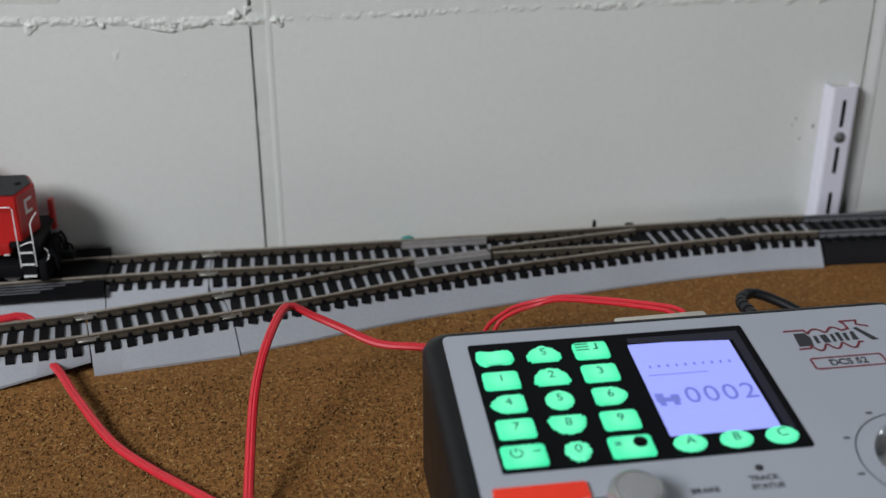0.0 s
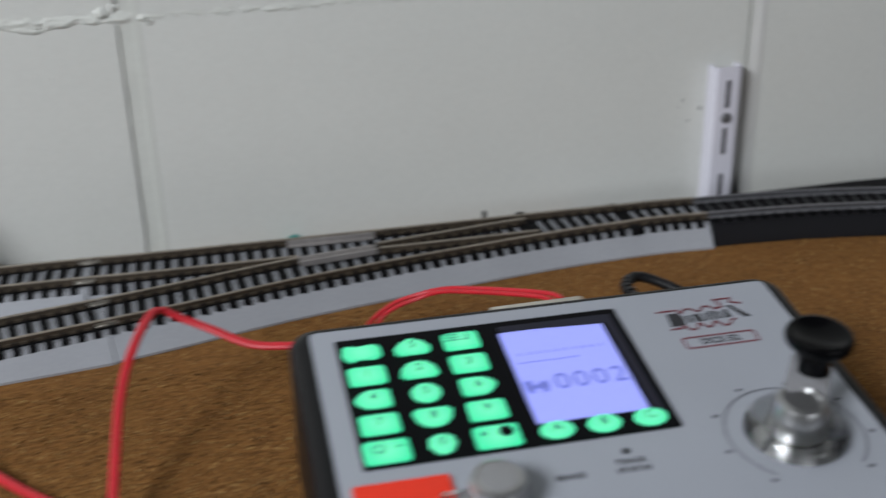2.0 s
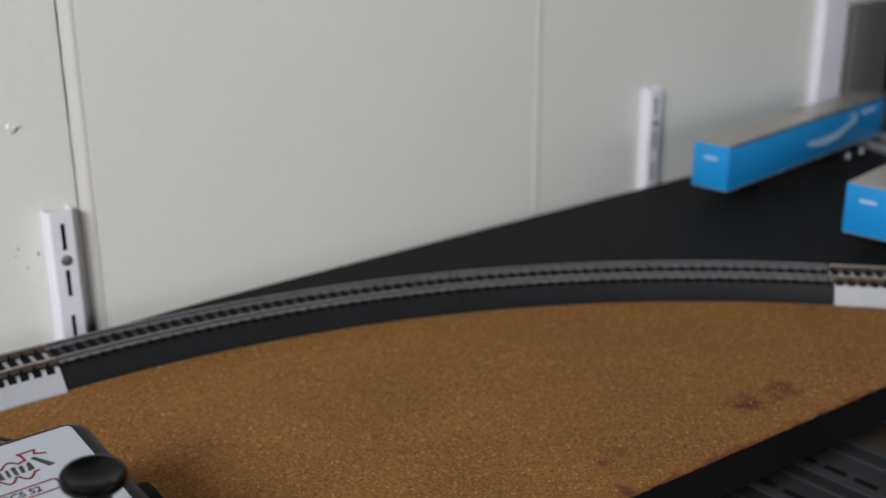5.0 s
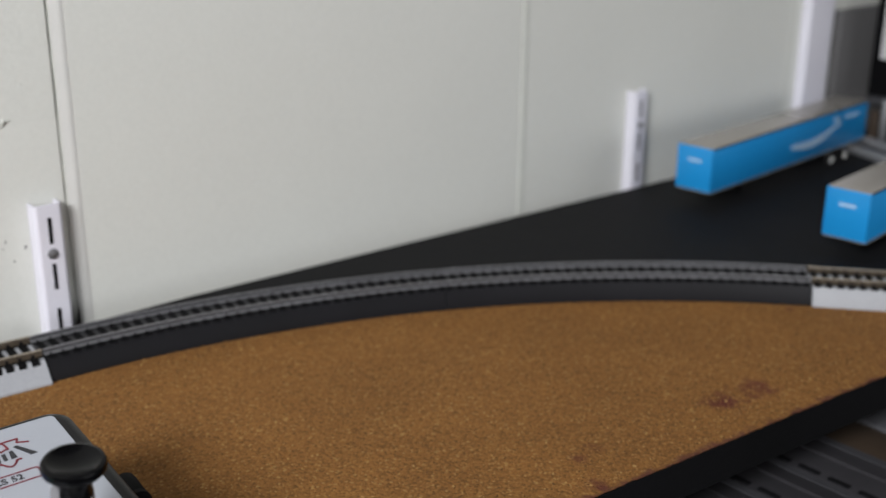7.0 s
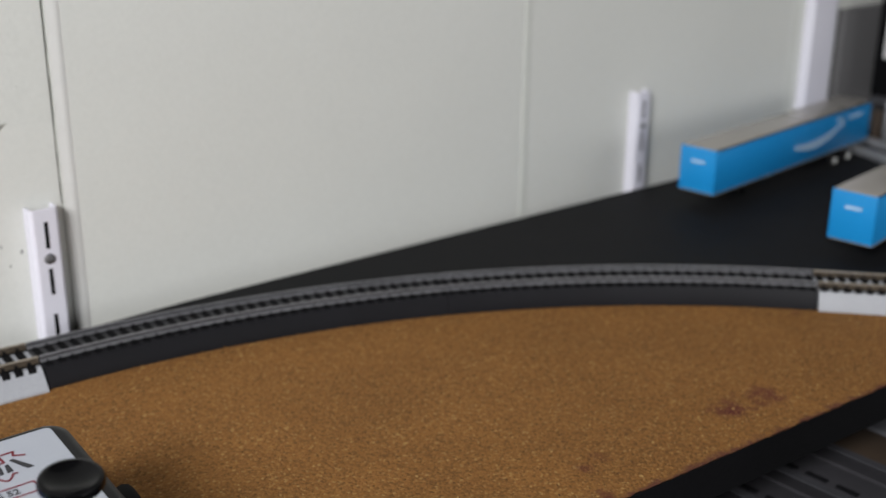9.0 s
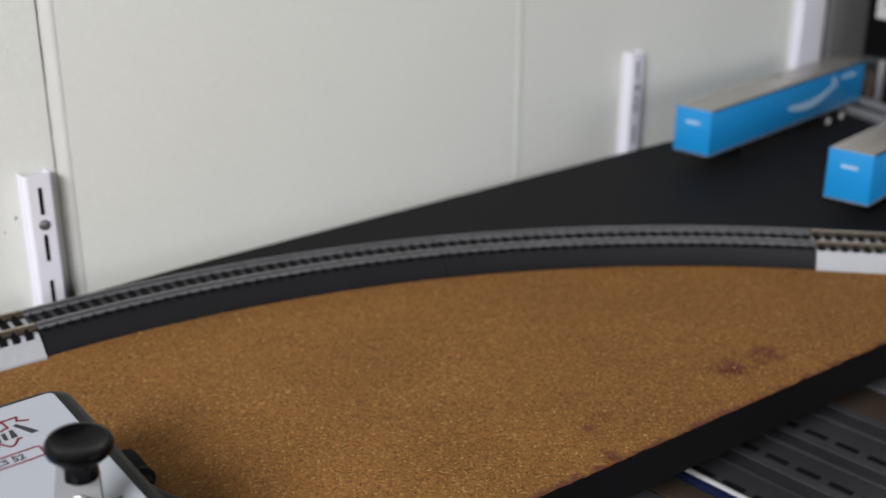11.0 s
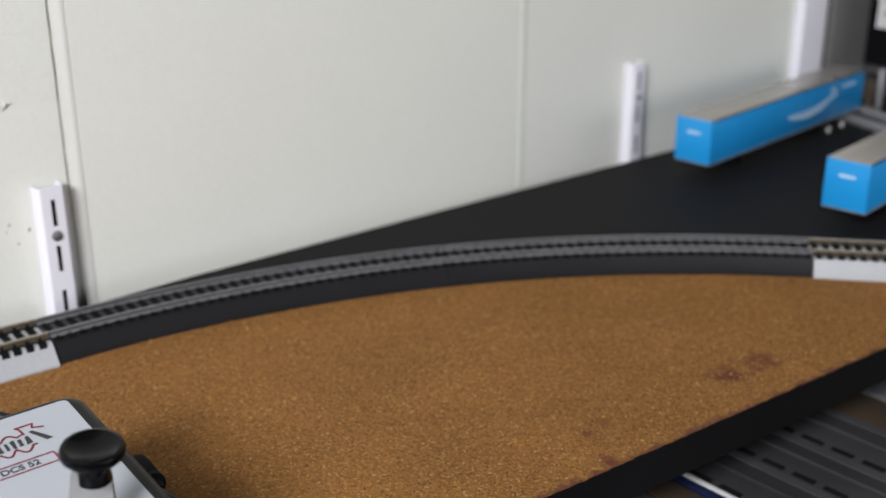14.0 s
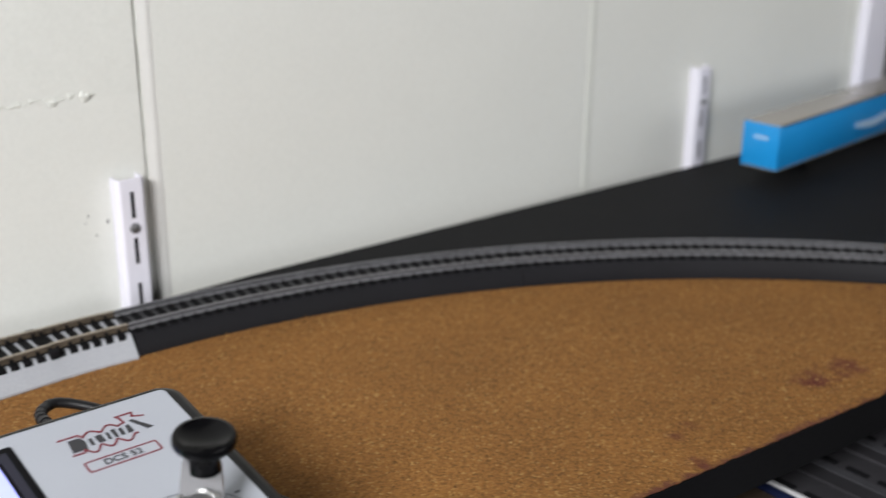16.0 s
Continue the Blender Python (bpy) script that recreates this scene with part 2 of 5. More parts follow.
M = {
    "wall": material("painted_block", (0.62, 0.625, 0.592), 0.55, vary=0.035, fine=420, coarse=7, bump=0.13, depth=0.0006, island=0.01),
    "wall_rough": material("rough_painted_block", (0.615, 0.621, 0.588), 0.57, vary=0.04, fine=380, coarse=30, bump=0.18, depth=0.0012, island=0.01),
    "label_paper": material("label_paper", (0.45, 0.45, 0.46), 0.6, bump=0),
    "ding": material("scuffed_paint", (0.16, 0.16, 0.155), 0.8, vary=0.4, fine=900, bump=0.2),
    "mortar": material("painted_mortar", (0.585, 0.595, 0.555), 0.6, vary=0.05, fine=420, coarse=60, bump=0.22, depth=0.0008),
    "room": material("room_paint", (0.06, 0.06, 0.059), 0.7, vary=0.05),
    "floor": material("floor_concrete", (0.07, 0.068, 0.066), 0.7, vary=0.15, coarse=4),
    "cork": chipboard(),
    "black_paint": material("black_paint", (0.0034, 0.0034, 0.0040), 0.72, vary=0.35, fine=600, coarse=10, bump=0.3, spec=0.08),
    "black_sheet": material("matt_black_sheet", (0.0068, 0.0068, 0.0076), 0.70, vary=0.40, fine=500, coarse=14, bump=0.4, spec=0.14),
    "grey_bed": material("grey_plastic", (0.31, 0.32, 0.345), 0.5, vary=0.08, fine=700, coarse=25, bump=0.12, depth=0.0003),
    "black_bed": material("black_plastic_bed", (0.0038, 0.0038, 0.0056), 0.50, vary=0.3, fine=700, coarse=25, bump=0.15, depth=0.0003, spec=0.22),
    "tie": material("black_tie", (0.0034, 0.0034, 0.004), 0.7, vary=0.3, fine=900, coarse=90, bump=0.3, depth=0.0003, island=0.3, spec=0.12),
    "nickel": material("tarnished_nickel_rail", (0.27, 0.235, 0.19), 0.36, 0.35, vary=0.3, fine=500, coarse=70, bump=0.08),
    "rail_side": material("browned_rail_side", (0.060, 0.046, 0.032), 0.5, 0.2, vary=0.5, fine=700, coarse=120, bump=0.15),
    "joiner": material("bright_rail_joiner", (0.30, 0.28, 0.245), 0.36, 0.5, vary=0.2, fine=600, coarse=90, bump=0.05),
    "steel_side": material("dull_steel_rail_side", (0.060, 0.060, 0.066), 0.45, 0.3, vary=0.3, fine=500, coarse=80, bump=0.08),
    "pale_edge": material("pale_plastic_edge", (0.11, 0.11, 0.12), 0.5, vary=0.5, fine=900, coarse=120, bump=0.1),
    "steel_head": material("dull_steel_rail_head", (0.16, 0.158, 0.168), 0.38, 0.5, vary=0.25, fine=500, coarse=80, bump=0.06),
    # black plastic with the wall's sheen put into its colour
    "sheen_crown": material("black_plastic_sheen", (0.026, 0.026, 0.029), 0.55, vary=0.35, fine=900, coarse=60, bump=0.25, depth=0.0003),
    # mortar paint made paler to show light on the bead's tilted face
    "lit_bead": material("painted_mortar_lit", (0.640, 0.638, 0.618), 0.5, vary=0.03, fine=500, coarse=80, bump=0.2, depth=0.0005),
    # rail foot steel, with the light it catches put into the colour
    "steel": material("steel_rail_foot_lit", (0.17, 0.17, 0.18), 0.42, 0.35, vary=0.25, fine=400, coarse=60, bump=0.05),
    "frog": material("cast_frog", (0.31, 0.29, 0.28), 0.45, 0.4, vary=0.2, fine=500, coarse=80, bump=0.2),
    "white_metal": material("white_enamel", (0.67, 0.66, 0.73), 0.35, vary=0.03, fine=300, coarse=20, bump=0.04),
    "hole": material("dark_slot", (0.006, 0.006, 0.007), 0.8, bump=0, spec=0.1),
    "screw": material("zinc_screw", (0.22, 0.22, 0.23), 0.5, 0.8, vary=0.2, fine=900, bump=0.3),
    "red_wire": material("red_wire", (0.50, 0.013, 0.024), 0.38, vary=0.12, fine=200, coarse=30, bump=0.05),
    "black_wire": material("black_wire", (0.007, 0.007, 0.008), 0.45, bump=0.05, spec=0.3),
    "case": material("black_case_plastic", (0.008, 0.008, 0.0085), 0.36, vary=0.2, fine=1500, coarse=60, bump=0.25, depth=0.0002, spec=0.16),
    "face": material("white_faceplate", (0.335, 0.353, 0.397), 0.42, vary=0.03, fine=1200, coarse=25, bump=0.05),
    "keypad": material("black_keypad", (0.003, 0.003, 0.004), 0.45, bump=0.05, spec=0.06),
    "key": lit_key(),
    "keymark": glow("dark_green_print", (0.015, 0.26, 0.15), 0.5),
    "bezel": material("navy_screen_bezel", (0.010, 0.010, 0.022), 0.35, bump=0.03, spec=0.3),
    "lcd": glow("lit_blue_screen", (0.36, 0.40, 1.0), 0.88),
    "lcdmark": glow("lcd_segment", (0.20, 0.235, 0.76), 0.6),
    "print": material("black_print", (0.02, 0.02, 0.025), 0.5, bump=0),
    "red_print": material("red_print", (0.16, 0.011, 0.021), 0.5, bump=0),
    "orange": material("orange_red_label", (0.80, 0.03, 0.006), 0.4, vary=0.05, bump=0),
    "clear": clear_plastic("clear_acrylic", (0.95, 0.96, 0.96), 0.06),
    "smoky": material("smoky_grey_plastic", (0.16, 0.16, 0.172), 0.22, vary=0.08, bump=0.02, coat=0.3),
    "frost": material("frosted_grey_plastic", (0.24, 0.24, 0.245), 0.12, vary=0.06, bump=0.02, coat=0.8),
    "silver": material("silver_knob", (0.42, 0.42, 0.42), 0.3, 0.85, vary=0.06, bump=0.02),
    "knob": material("black_knob", (0.0022, 0.0022, 0.0026), 0.2, bump=0.04, spec=0.14),
    "blue": material("blue_trailer_paint", (0.008, 0.235, 0.56), 0.36, vary=0.05, fine=500, coarse=25, bump=0.03),
    "roof": material("grey_trailer_roof", (0.36, 0.34, 0.315), 0.26, 0.4, vary=0.06, fine=700, coarse=9, bump=0.03),
    "white_print": material("white_print", (0.38, 0.52, 0.68), 0.5, bump=0),
    "frame_black": material("black_frame", (0.005, 0.005, 0.006), 0.7, bump=0.05, spec=0.12),
    "tyre": material("tyre_rubber", (0.01, 0.01, 0.01), 0.8, bump=0.1, spec=0.2),
    "hub": material("white_hub", (0.75, 0.75, 0.73), 0.4, bump=0.02),
    "loco_red": material("locomotive_red", (0.42, 0.014, 0.012), 0.42, vary=0.08, fine=500, coarse=30, bump=0.04),
    "loco_roof": material("locomotive_grey_roof", (0.011, 0.012, 0.0135), 0.6, vary=0.15, fine=500, coarse=30, bump=0.05, spec=0.3),
    "rail_white": material("white_handrail", (0.75, 0.75, 0.74), 0.45, bump=0.02),
    "grey_case": material("grey_case", (0.027, 0.026, 0.029), 0.45, vary=0.18, fine=300, coarse=20, bump=0.05, island=0.2, spec=0.35),
    "teal": material("teal_putty", (0.0, 0.20, 0.17), 0.5, vary=0.2, bump=0.3),
    "cream": material("cream_plastic", (0.50, 0.475, 0.41), 0.45, bump=0.03),
    "dark_panel": material("dark_grey_panel", (0.045, 0.045, 0.05), 0.5, vary=0.1, bump=0.1, spec=0.3),
    "grey_panel": material("grey_panel_paint", (0.105, 0.103, 0.105), 0.5, vary=0.12, fine=300, coarse=8, bump=0.1, spec=0.3),
    "brown": material("brown_card", (0.034, 0.021, 0.012), 0.7, vary=0.15, bump=0.1),
    "pale_case": material("pale_case", (0.075, 0.075, 0.082), 0.45, vary=0.15, bump=0.05),
    "crumb": cork_grain(),
    "navy": material("navy_plastic", (0.005, 0.009, 0.034), 0.4, bump=0.05),
    "steel_frame": material("galvanised_frame", (0.42, 0.43, 0.45), 0.42, 0.7, vary=0.12, bump=0.05),
}


# ---- mesh helpers ----
def add_box(bm, x0, x1, y0, y1, z0, z1, m=None, bevel=0.0, seg=2):
    vs = [bm.verts.new((x, y, z)) for z in (z0, z1) for x, y in ((x0, y0), (x1, y0), (x1, y1), (x0, y1))]
    fs = [bm.faces.new([vs[i] for i in f]) for f in ((3, 2, 1, 0), (4, 5, 6, 7), (0, 1, 5, 4), (1, 2, 6, 5), (2, 3, 7, 6), (3, 0, 4, 7))]
    if bevel:
        es = list({e for f in fs for e in f.edges})
        r = bmesh.ops.bevel(bm, geom=es, offset=bevel, segments=seg, profile=0.5, affect="EDGES")
        vs = list({v for v in vs if v.is_valid} | {v for v in r["verts"]})
    if m is not None:
        bmesh.ops.transform(bm, matrix=m, verts=[v for v in vs if v.is_valid])
    return bm


def boxed(*a, **k):
    return add_box(bmesh.new(), *a, **k)


def add_lathe(bm, profile, n=32, m=None):
    """A turned shape from (radius, height) pairs, closed at both ends."""
    rings = [[bm.verts.new((r * math.cos(a), r * math.sin(a), z)) for a in (2 * math.pi * i / n for i in range(n))] for r, z in profile]
    for lo, hi in zip(rings, rings[1:]):
        for i in range(n):
            bm.faces.new((lo[i], lo[(i + 1) % n], hi[(i + 1) % n], hi[i]))
    bm.faces.new(rings[0][::-1])
    bm.faces.new(rings[-1])
    if m is not None:
        bmesh.ops.transform(bm, matrix=m, verts=[v for r in rings for v in r])
    return bm


def lathe(profile, n=32, m=None):
    return add_lathe(bmesh.new(), profile, n, m)


def add_prism(bm, outline, z0, z1, m=None):
    """An upright prism over a flat outline of (x, y), anticlockwise."""
    lo, hi = [bm.verts.new((x, y, z0)) for x, y in outline], [bm.verts.new((x, y, z1)) for x, y in outline]
    bm.faces.new(lo[::-1])
    bm.faces.new(hi)
    n = len(lo)
    for i in range(n):
        bm.faces.new((lo[i], lo[(i + 1) % n], hi[(i + 1) % n], hi[i]))
    if m is not None:
        bmesh.ops.transform(bm, matrix=m, verts=lo + hi)
    return bm


def prism(*a, **k):
    return add_prism(bmesh.new(), *a, **k)


def rounded(w, h, r, n=5):
    """The outline of a rounded rectangle about the origin."""
    pts = []
    for cx, cy, a0 in ((w / 2 - r, h / 2 - r, 0), (-w / 2 + r, h / 2 - r, 90), (-w / 2 + r, -h / 2 + r, 180), (w / 2 - r, -h / 2 + r, 270)):
        pts += [(cx + r * math.cos(radians(a0 + 90 * i / n)), cy + r * math.sin(radians(a0 + 90 * i / n))) for i in range(n + 1)]
    return pts


def smooth_line(points, step=0.004):
    """A smooth curve through a few points, as evenly spaced points."""
    pts = [Vector(p) for p in points]
    pts = [2 * pts[0] - pts[1]] + pts + [2 * pts[-1] - pts[-2]]
    out = []
    for a, b, c, d in zip(pts, pts[1:], pts[2:], pts[3:]):
        n = max(2, int((c - b).length / step))
        for i in range(n):
            t = i / n
            out.append(0.5 * ((2 * b) + (c - a) * t + (2 * a - 5 * b + 4 * c - d) * t * t + (3 * b - a - 3 * c + d) * t ** 3))
    out.append(pts[-2])
    return out


def add_sweep(bm, line, profile, closed=True):
    """Sweeps a flat profile of (sideways, up) along a line; sideways is to the left of its run."""
    rings = []
    for i, p in enumerate(line):
        d = (line[min(i + 1, len(line) - 1)] - line[max(i - 1, 0)])
        d.z = 0
        d.normalize()
        side = Vector((-d.y, d.x, 0))
        rings.append([bm.verts.new(p + side * s + Vector((0, 0, u))) for s, u in (profile(p) if callable(profile) else profile)])
    n = len(rings[0])
    for a, b in zip(rings, rings[1:]):
        for i in range(n):
            bm.faces.new((a[i], b[i], b[(i + 1) % n], a[(i + 1) % n]))
    bm.faces.new(rings[0])
    bm.faces.new(rings[-1][::-1])
    return bm


def add_tube(bm, line, r, n=8):
    rings = []
    up = Vector((0.05, 0.03, 1)).normalized()
    for i, p in enumerate(line):
        d = (line[min(i + 1, len(line) - 1)] - line[max(i - 1, 0)]).normalized()
        a = d.cross(up).normalized()
        b = a.cross(d)
        rings.append([bm.verts.new(p + r * (a * math.cos(2 * math.pi * k / n) + b * math.sin(2 * math.pi * k / n))) for k in range(n)])
    for a, b in zip(rings, rings[1:]):
        for i in range(n):
            bm.faces.new((a[i], a[(i + 1) % n], b[(i + 1) % n], b[i]))
    bm.faces.new(rings[0][::-1])
    bm.faces.new(rings[-1])
    return bm


def mesh_of(name, bm, mat, smooth=False):
    bmesh.ops.recalc_face_normals(bm, faces=bm.faces)
    me = bpy.data.meshes.new(name)
    bm.to_mesh(me)
    bm.free()
    me.materials.append(M[mat])
    if smooth:
        for p in me.polygons:
            p.use_smooth = True
        me.set_sharp_from_angle(angle=radians(38))
    return me


def part(name, bm, mat, parent=None, label="", smooth=True, m=None):
    ob = new(name, bm if isinstance(bm, bpy.types.Mesh) else mesh_of(name, bm, mat, smooth))
    if parent is not None:
        ob.parent = parent
    if m is not None:
        ob.matrix_basis = m
    if label:
        ob["label"] = label
    return ob


def thing(name, label, category, group="", kind="", at=None):
    ob = new(name)
    ob.empty_display_size = 0.02
    if at is not None:
        ob.matrix_basis = at
    return tagged(ob, label, category, group, kind)


def single(name, bm, mat, label, category, group="", kind="", m=None, smooth=True):
    return tagged(part(name, bm, mat, None, "", smooth, m), label, category, group, kind)


def words(name, text, size, mat, parent, m, label="", thick=0.00008, bold=0.0):
    """Flat lettering in the built-in font, turned into a mesh."""
    c = bpy.data.curves.new(name, "FONT")
    c.body, c.size, c.align_x, c.align_y, c.extrude, c.offset = text, size, "CENTER", "CENTER", thick, bold
    tmp = bpy.data.objects.new(name, c)
    me = bpy.data.meshes.new_from_object(tmp)
    bpy.data.objects.remove(tmp)
    me.materials.clear()
    me.materials.append(M[mat])
    return part(name, me, mat, parent, label, m=m)


# ---- the room ----
WALL = 0.62
LOW, HIGH = -0.9, 1.5
single("floor", boxed(-2.2, 2.4, -2.2, 0.9, LOW - 0.1, LOW), "floor", "dark grey concrete basement floor", "floor", kind="structure")
single("ceiling", boxed(-2.2, 2.4, -2.2, 0.9, HIGH, HIGH + 0.1), "room", "plain dark grey ceiling", "ceiling", kind="structure")
single("wall_south", boxed(-2.2, 2.4, -2.3, -2.2, LOW, HIGH), "room", "plain dark grey painted wall", "wall", kind="structure")
single("wall_west", boxed(-2.3, -2.2, -2.2, 0.9, LOW, HIGH), "room", "plain dark grey painted wall", "wall", kind="structure")
single("wall_east", boxed(2.4, 2.5, -2.2, 0.9, LOW, HIGH), "room", "plain dark grey painted wall", "wall", kind="structure")
wall = single("wall_north", boxed(-2.2, 2.4, WALL + 0.0035, WALL + 0.2, LOW, HIGH), "mortar", "pale grey-green painted concrete block wall with rough mortar joints", "wall", kind="structure")

# ---- the layout board ----
EDGE = lambda x: 0.297 - 0.088 * (x - 0.38)  # noqa: E731
BX0, BX1 = -0.75, 1.32
REAR = lambda x: WALL - 0.001 - 0.046 * max(0.0, x - 0.41)  # noqa: E731
board = thing("layout_board", "brown pressed-cork board with a black-painted front edge", "board")
front = [(BX0 + (BX1 - BX0) * k / 700, EDGE(BX0 + (BX1 - BX0) * k / 700) + 0.0007 * noise.noise(Vector((k * 0.9, 0, 0))) + 0.0012 * max(0.0, noise.noise(Vector((k * 0.23, 5, 0))))) for k in range(701)]
part("cork_sheet", prism(front + [ (BX1, REAR(BX1)), (0.41, REAR(0.41)), (BX0, REAR(BX0))], -0.0008, 0.0), "cork", board, "brown cork grain with reddish stains", smooth=False)
part("edge_board", prism([(BX0, EDGE(BX0) - 0.001), (BX1, EDGE(BX1) - 0.001), (BX1, REAR(BX1)), (0.41, REAR(0.41)), (BX0, REAR(BX0))], -0.021, -0.0008), "black_paint", board, "black-painted board edge", smooth=False)

# ---- track ----
GAUGE, GAUGE_CURVE = 0.0220, 0.0206
CURVE = Vector((0.2677, -0.0131, 0))
RADIUS = 0.5918


def arc(a0, a1, n=40):
    return [CURVE + Vector((RADIUS * math.sin(radians(a0 + (a1 - a0) * i / n)), RADIUS * math.cos(radians(a0 + (a1 - a0) * i / n)), 0)) for i in range(n + 1)]


RAIL = [(-0.0011, -0.0003), (0.0011, -0.0003), (0.0011, 0.0007), (0.0004, 0.0010), (0.0004, 0.0027), (-0.0004, 0.0027), (-0.0004, 0.0010), (-0.0011, 0.0007)]
FOOT = [(-0.0013, -0.0002), (0.0013, -0.0002), (0.0013, 0.0006), (0.0005, 0.00115), (-0.0005, 0.00115), (-0.0013, 0.0006)]
HEAD = [(-0.0007, 0.0028), (0.0007, 0.0028), (0.0007, 0.0031), (0.0005, 0.0034), (-0.0005, 0.0034), (-0.0007, 0.0031)]


def tie_shape():
    """A moulded tie whose ends run down the slope of the ballast."""
    side = [(-0.0170, 0.0082), (0.0164, 0.0082), (0.0164, 0.0100), (0.0154, 0.0116), (0.0150, 0.0118), (-0.0154, 0.0118), (-0.0160, 0.0115), (-0.0170, 0.0097)]
    bm = bmesh.new()
    ends = [[bm.verts.new((x, y, z)) for y, z in side] for x in (-0.0020, 0.0020)]
    bm.faces.new(ends[0][::-1])
    bm.faces.new(ends[1])
    for i in range(len(side)):
        j = (i + 1) % len(side)
        bm.faces.new((ends[0][i], ends[0][j], ends[1][j], ends[1][i]))
    return bm


TIE_MESH = mesh_of("tie", tie_shape(), "tie")
SMALL_CLIP_MESH = mesh_of("rail_clip", boxed(-0.0006, 0.0006, -0.0017, 0.0017, 0.0116, 0.0128, bevel=0.0003, seg=1), "tie")
CLIP_MESH = mesh_of("rail_clip", boxed(-0.0009, 0.0009, -0.0017, 0.0017, 0.0116, 0.0134, bevel=0.0004, seg=1), "tie")


def offset(line, s):
    out = []
    for i, p in enumerate(line):
        d = (line[min(i + 1, len(line) - 1)] - line[max(i - 1, 0)]).normalized()
        out.append(p + Vector((-d.y, d.x, 0)) * s)
    return out


def cut(line, x0, x1):
    """The stretch of a line between two x, with its ends cut clean."""
    out = []
    for a, b in zip(line, line[1:]):
        for x in (x0, x1):
            if a.x < x <= b.x:
                out.append((x, a + (b - a) * ((x - a.x) / (b.x - a.x))))
        if x0 < b.x < x1:
            out.append((b.x, b))
    return [p for _, p in sorted(out, key=lambda o: o[0])]


def lay_ties(line, parent, pitch=0.0069, clips=True, skew=1.0, wide=1.0, gauge=GAUGE, clip=CLIP_MESH):
    run, nxt = 0.0, pitch * 0.5
    for a, b in zip(line, line[1:]):
        seg = (b - a).length
        while nxt <= run + seg:
            p = a + (b - a) * ((nxt - run) / seg)
            ang = math.atan2(b.y - a.y, b.x - a.x) * skew
            m = Matrix.Translation(p) @ Matrix.Rotation(ang, 4, "Z") @ Matrix.Diagonal((wide, 1, 1, 1))
            t = part("tie", TIE_MESH, "tie", parent, m=m)
            if clips:
                for s in (-1, 1):
                    part("rail_clip", clip, "tie", t, m=Matrix.Translation((0, s * gauge / 2, 0)))
            nxt += pitch
        run += seg


def lay_rail(line, parent, name="rail", steel=False, label=""):
    """A rail of browned foot and web, with its bright head as a part of it."""
    rail = part(name, add_sweep(bmesh.new(), line, RAIL), "steel_side" if steel else "rail_side", parent, label)
    part("rail_head", add_sweep(bmesh.new(), line, HEAD), "steel_head" if steel else "nickel", rail, "dull steel rail head" if steel else "bright worn rail head")
    if steel:
        # foot in a brighter colour than the web, to look lit
        part("rail_foot", add_sweep(bmesh.new(), line, FOOT), "steel", rail, "steel rail foot, coloured brighter as where it is lit")
    else:
        part("tie_strip", add_sweep(bmesh.new(), line, [(-0.0017, -0.0020), (0.0017, -0.0020), (0.0017, -0.0004), (-0.0017, -0.0004)]), "tie", rail, "black moulded strip under the rail", smooth=False)
    return rail


def join_rails(p, ang, parent, gauge):
    """Folded metal joiners round the two rails at the end of a section."""
    for s in (-1, 1):
        bm = boxed(-0.0050, 0.0050, -0.0015, 0.0015, 0.0123, 0.0131, bevel=0.0002, seg=1)
        add_box(bm, -0.0050, 0.0050, -0.0007, 0.0007, 0.0131, 0.0142)
        part("rail_joiner", bm, "joiner", parent, "bright metal rail joiner", m=Matrix.Translation(p) @ Matrix.Rotation(ang, 4, "Z") @ Matrix.Translation((0, s * gauge / 2, 0)))


def at_point(v, p):
    return v(p) if callable(v) else v


def bed_profile(near=0.0245, far=0.0245, top=0.0188, foot=0.0, crown=0.0110):
    top_near = min(top, near - 0.0005)
    return [(-near, foot), (-near, foot + 0.0012), (-top_near, crown), (top, crown), (far, foot + 0.0012), (far, foot)]


def track_section(label, line, grey=True, near=0.0245, far=0.0245, ties=True, top=0.0152, foot=0.0, gauge=GAUGE):
    t = thing("track_section", label, "model track", "track sections")
    part("roadbed", add_sweep(bmesh.new(), line, lambda p: bed_profile(at_point(near, p), far, top, at_point(foot, p), 0.0110 if grey else 0.0112)), "grey_bed" if grey else "black_bed", t, "grey plastic ballast" if grey else "black plastic ballast")
    for s in (-1, 1):
        lay_rail([p + Vector((0, 0, 0.0121)) for p in offset(line, s * gauge / 2)], t, steel=not grey, label="tarnished nickel rail" if grey else "grey steel rail")
    if ties:
        lay_ties(line, t, gauge=gauge, clip=CLIP_MESH if grey else SMALL_CLIP_MESH)
    if not grey:
        # grey strip standing for the sheen on the flat ballast top
        part("ballast_crown", add_sweep(bmesh.new(), line, [(-0.0090, 0.0110), (-0.0088, 0.0114), (0.0088, 0.0114), (0.0090, 0.0110)]), "sheen_crown", t, "black ballast top between the ties, greyed for its sheen", smooth=False)
    if ties and line[-1].x < 0:
        join_rails(line[-1], math.atan2(line[-1].y - line[-2].y, line[-1].x - line[-2].x), t, gauge)
    return t


FRONT = smooth_line([(-0.36, 0.503, 0), (-0.20, 0.5175, 0), (-0.12, 0.5255, 0), (-0.086, 0.5295, 0), (-0.052, 0.5355, 0), (-0.021, 0.5410, 0), (0.013, 0.5475, 0), (0.040, 0.5535, 0), (0.072, 0.5600, 0), (0.12, 0.5675, 0), (0.16, 0.5725, 0), (0.21, 0.578, 0), (0.255, 0.5805, 0)])
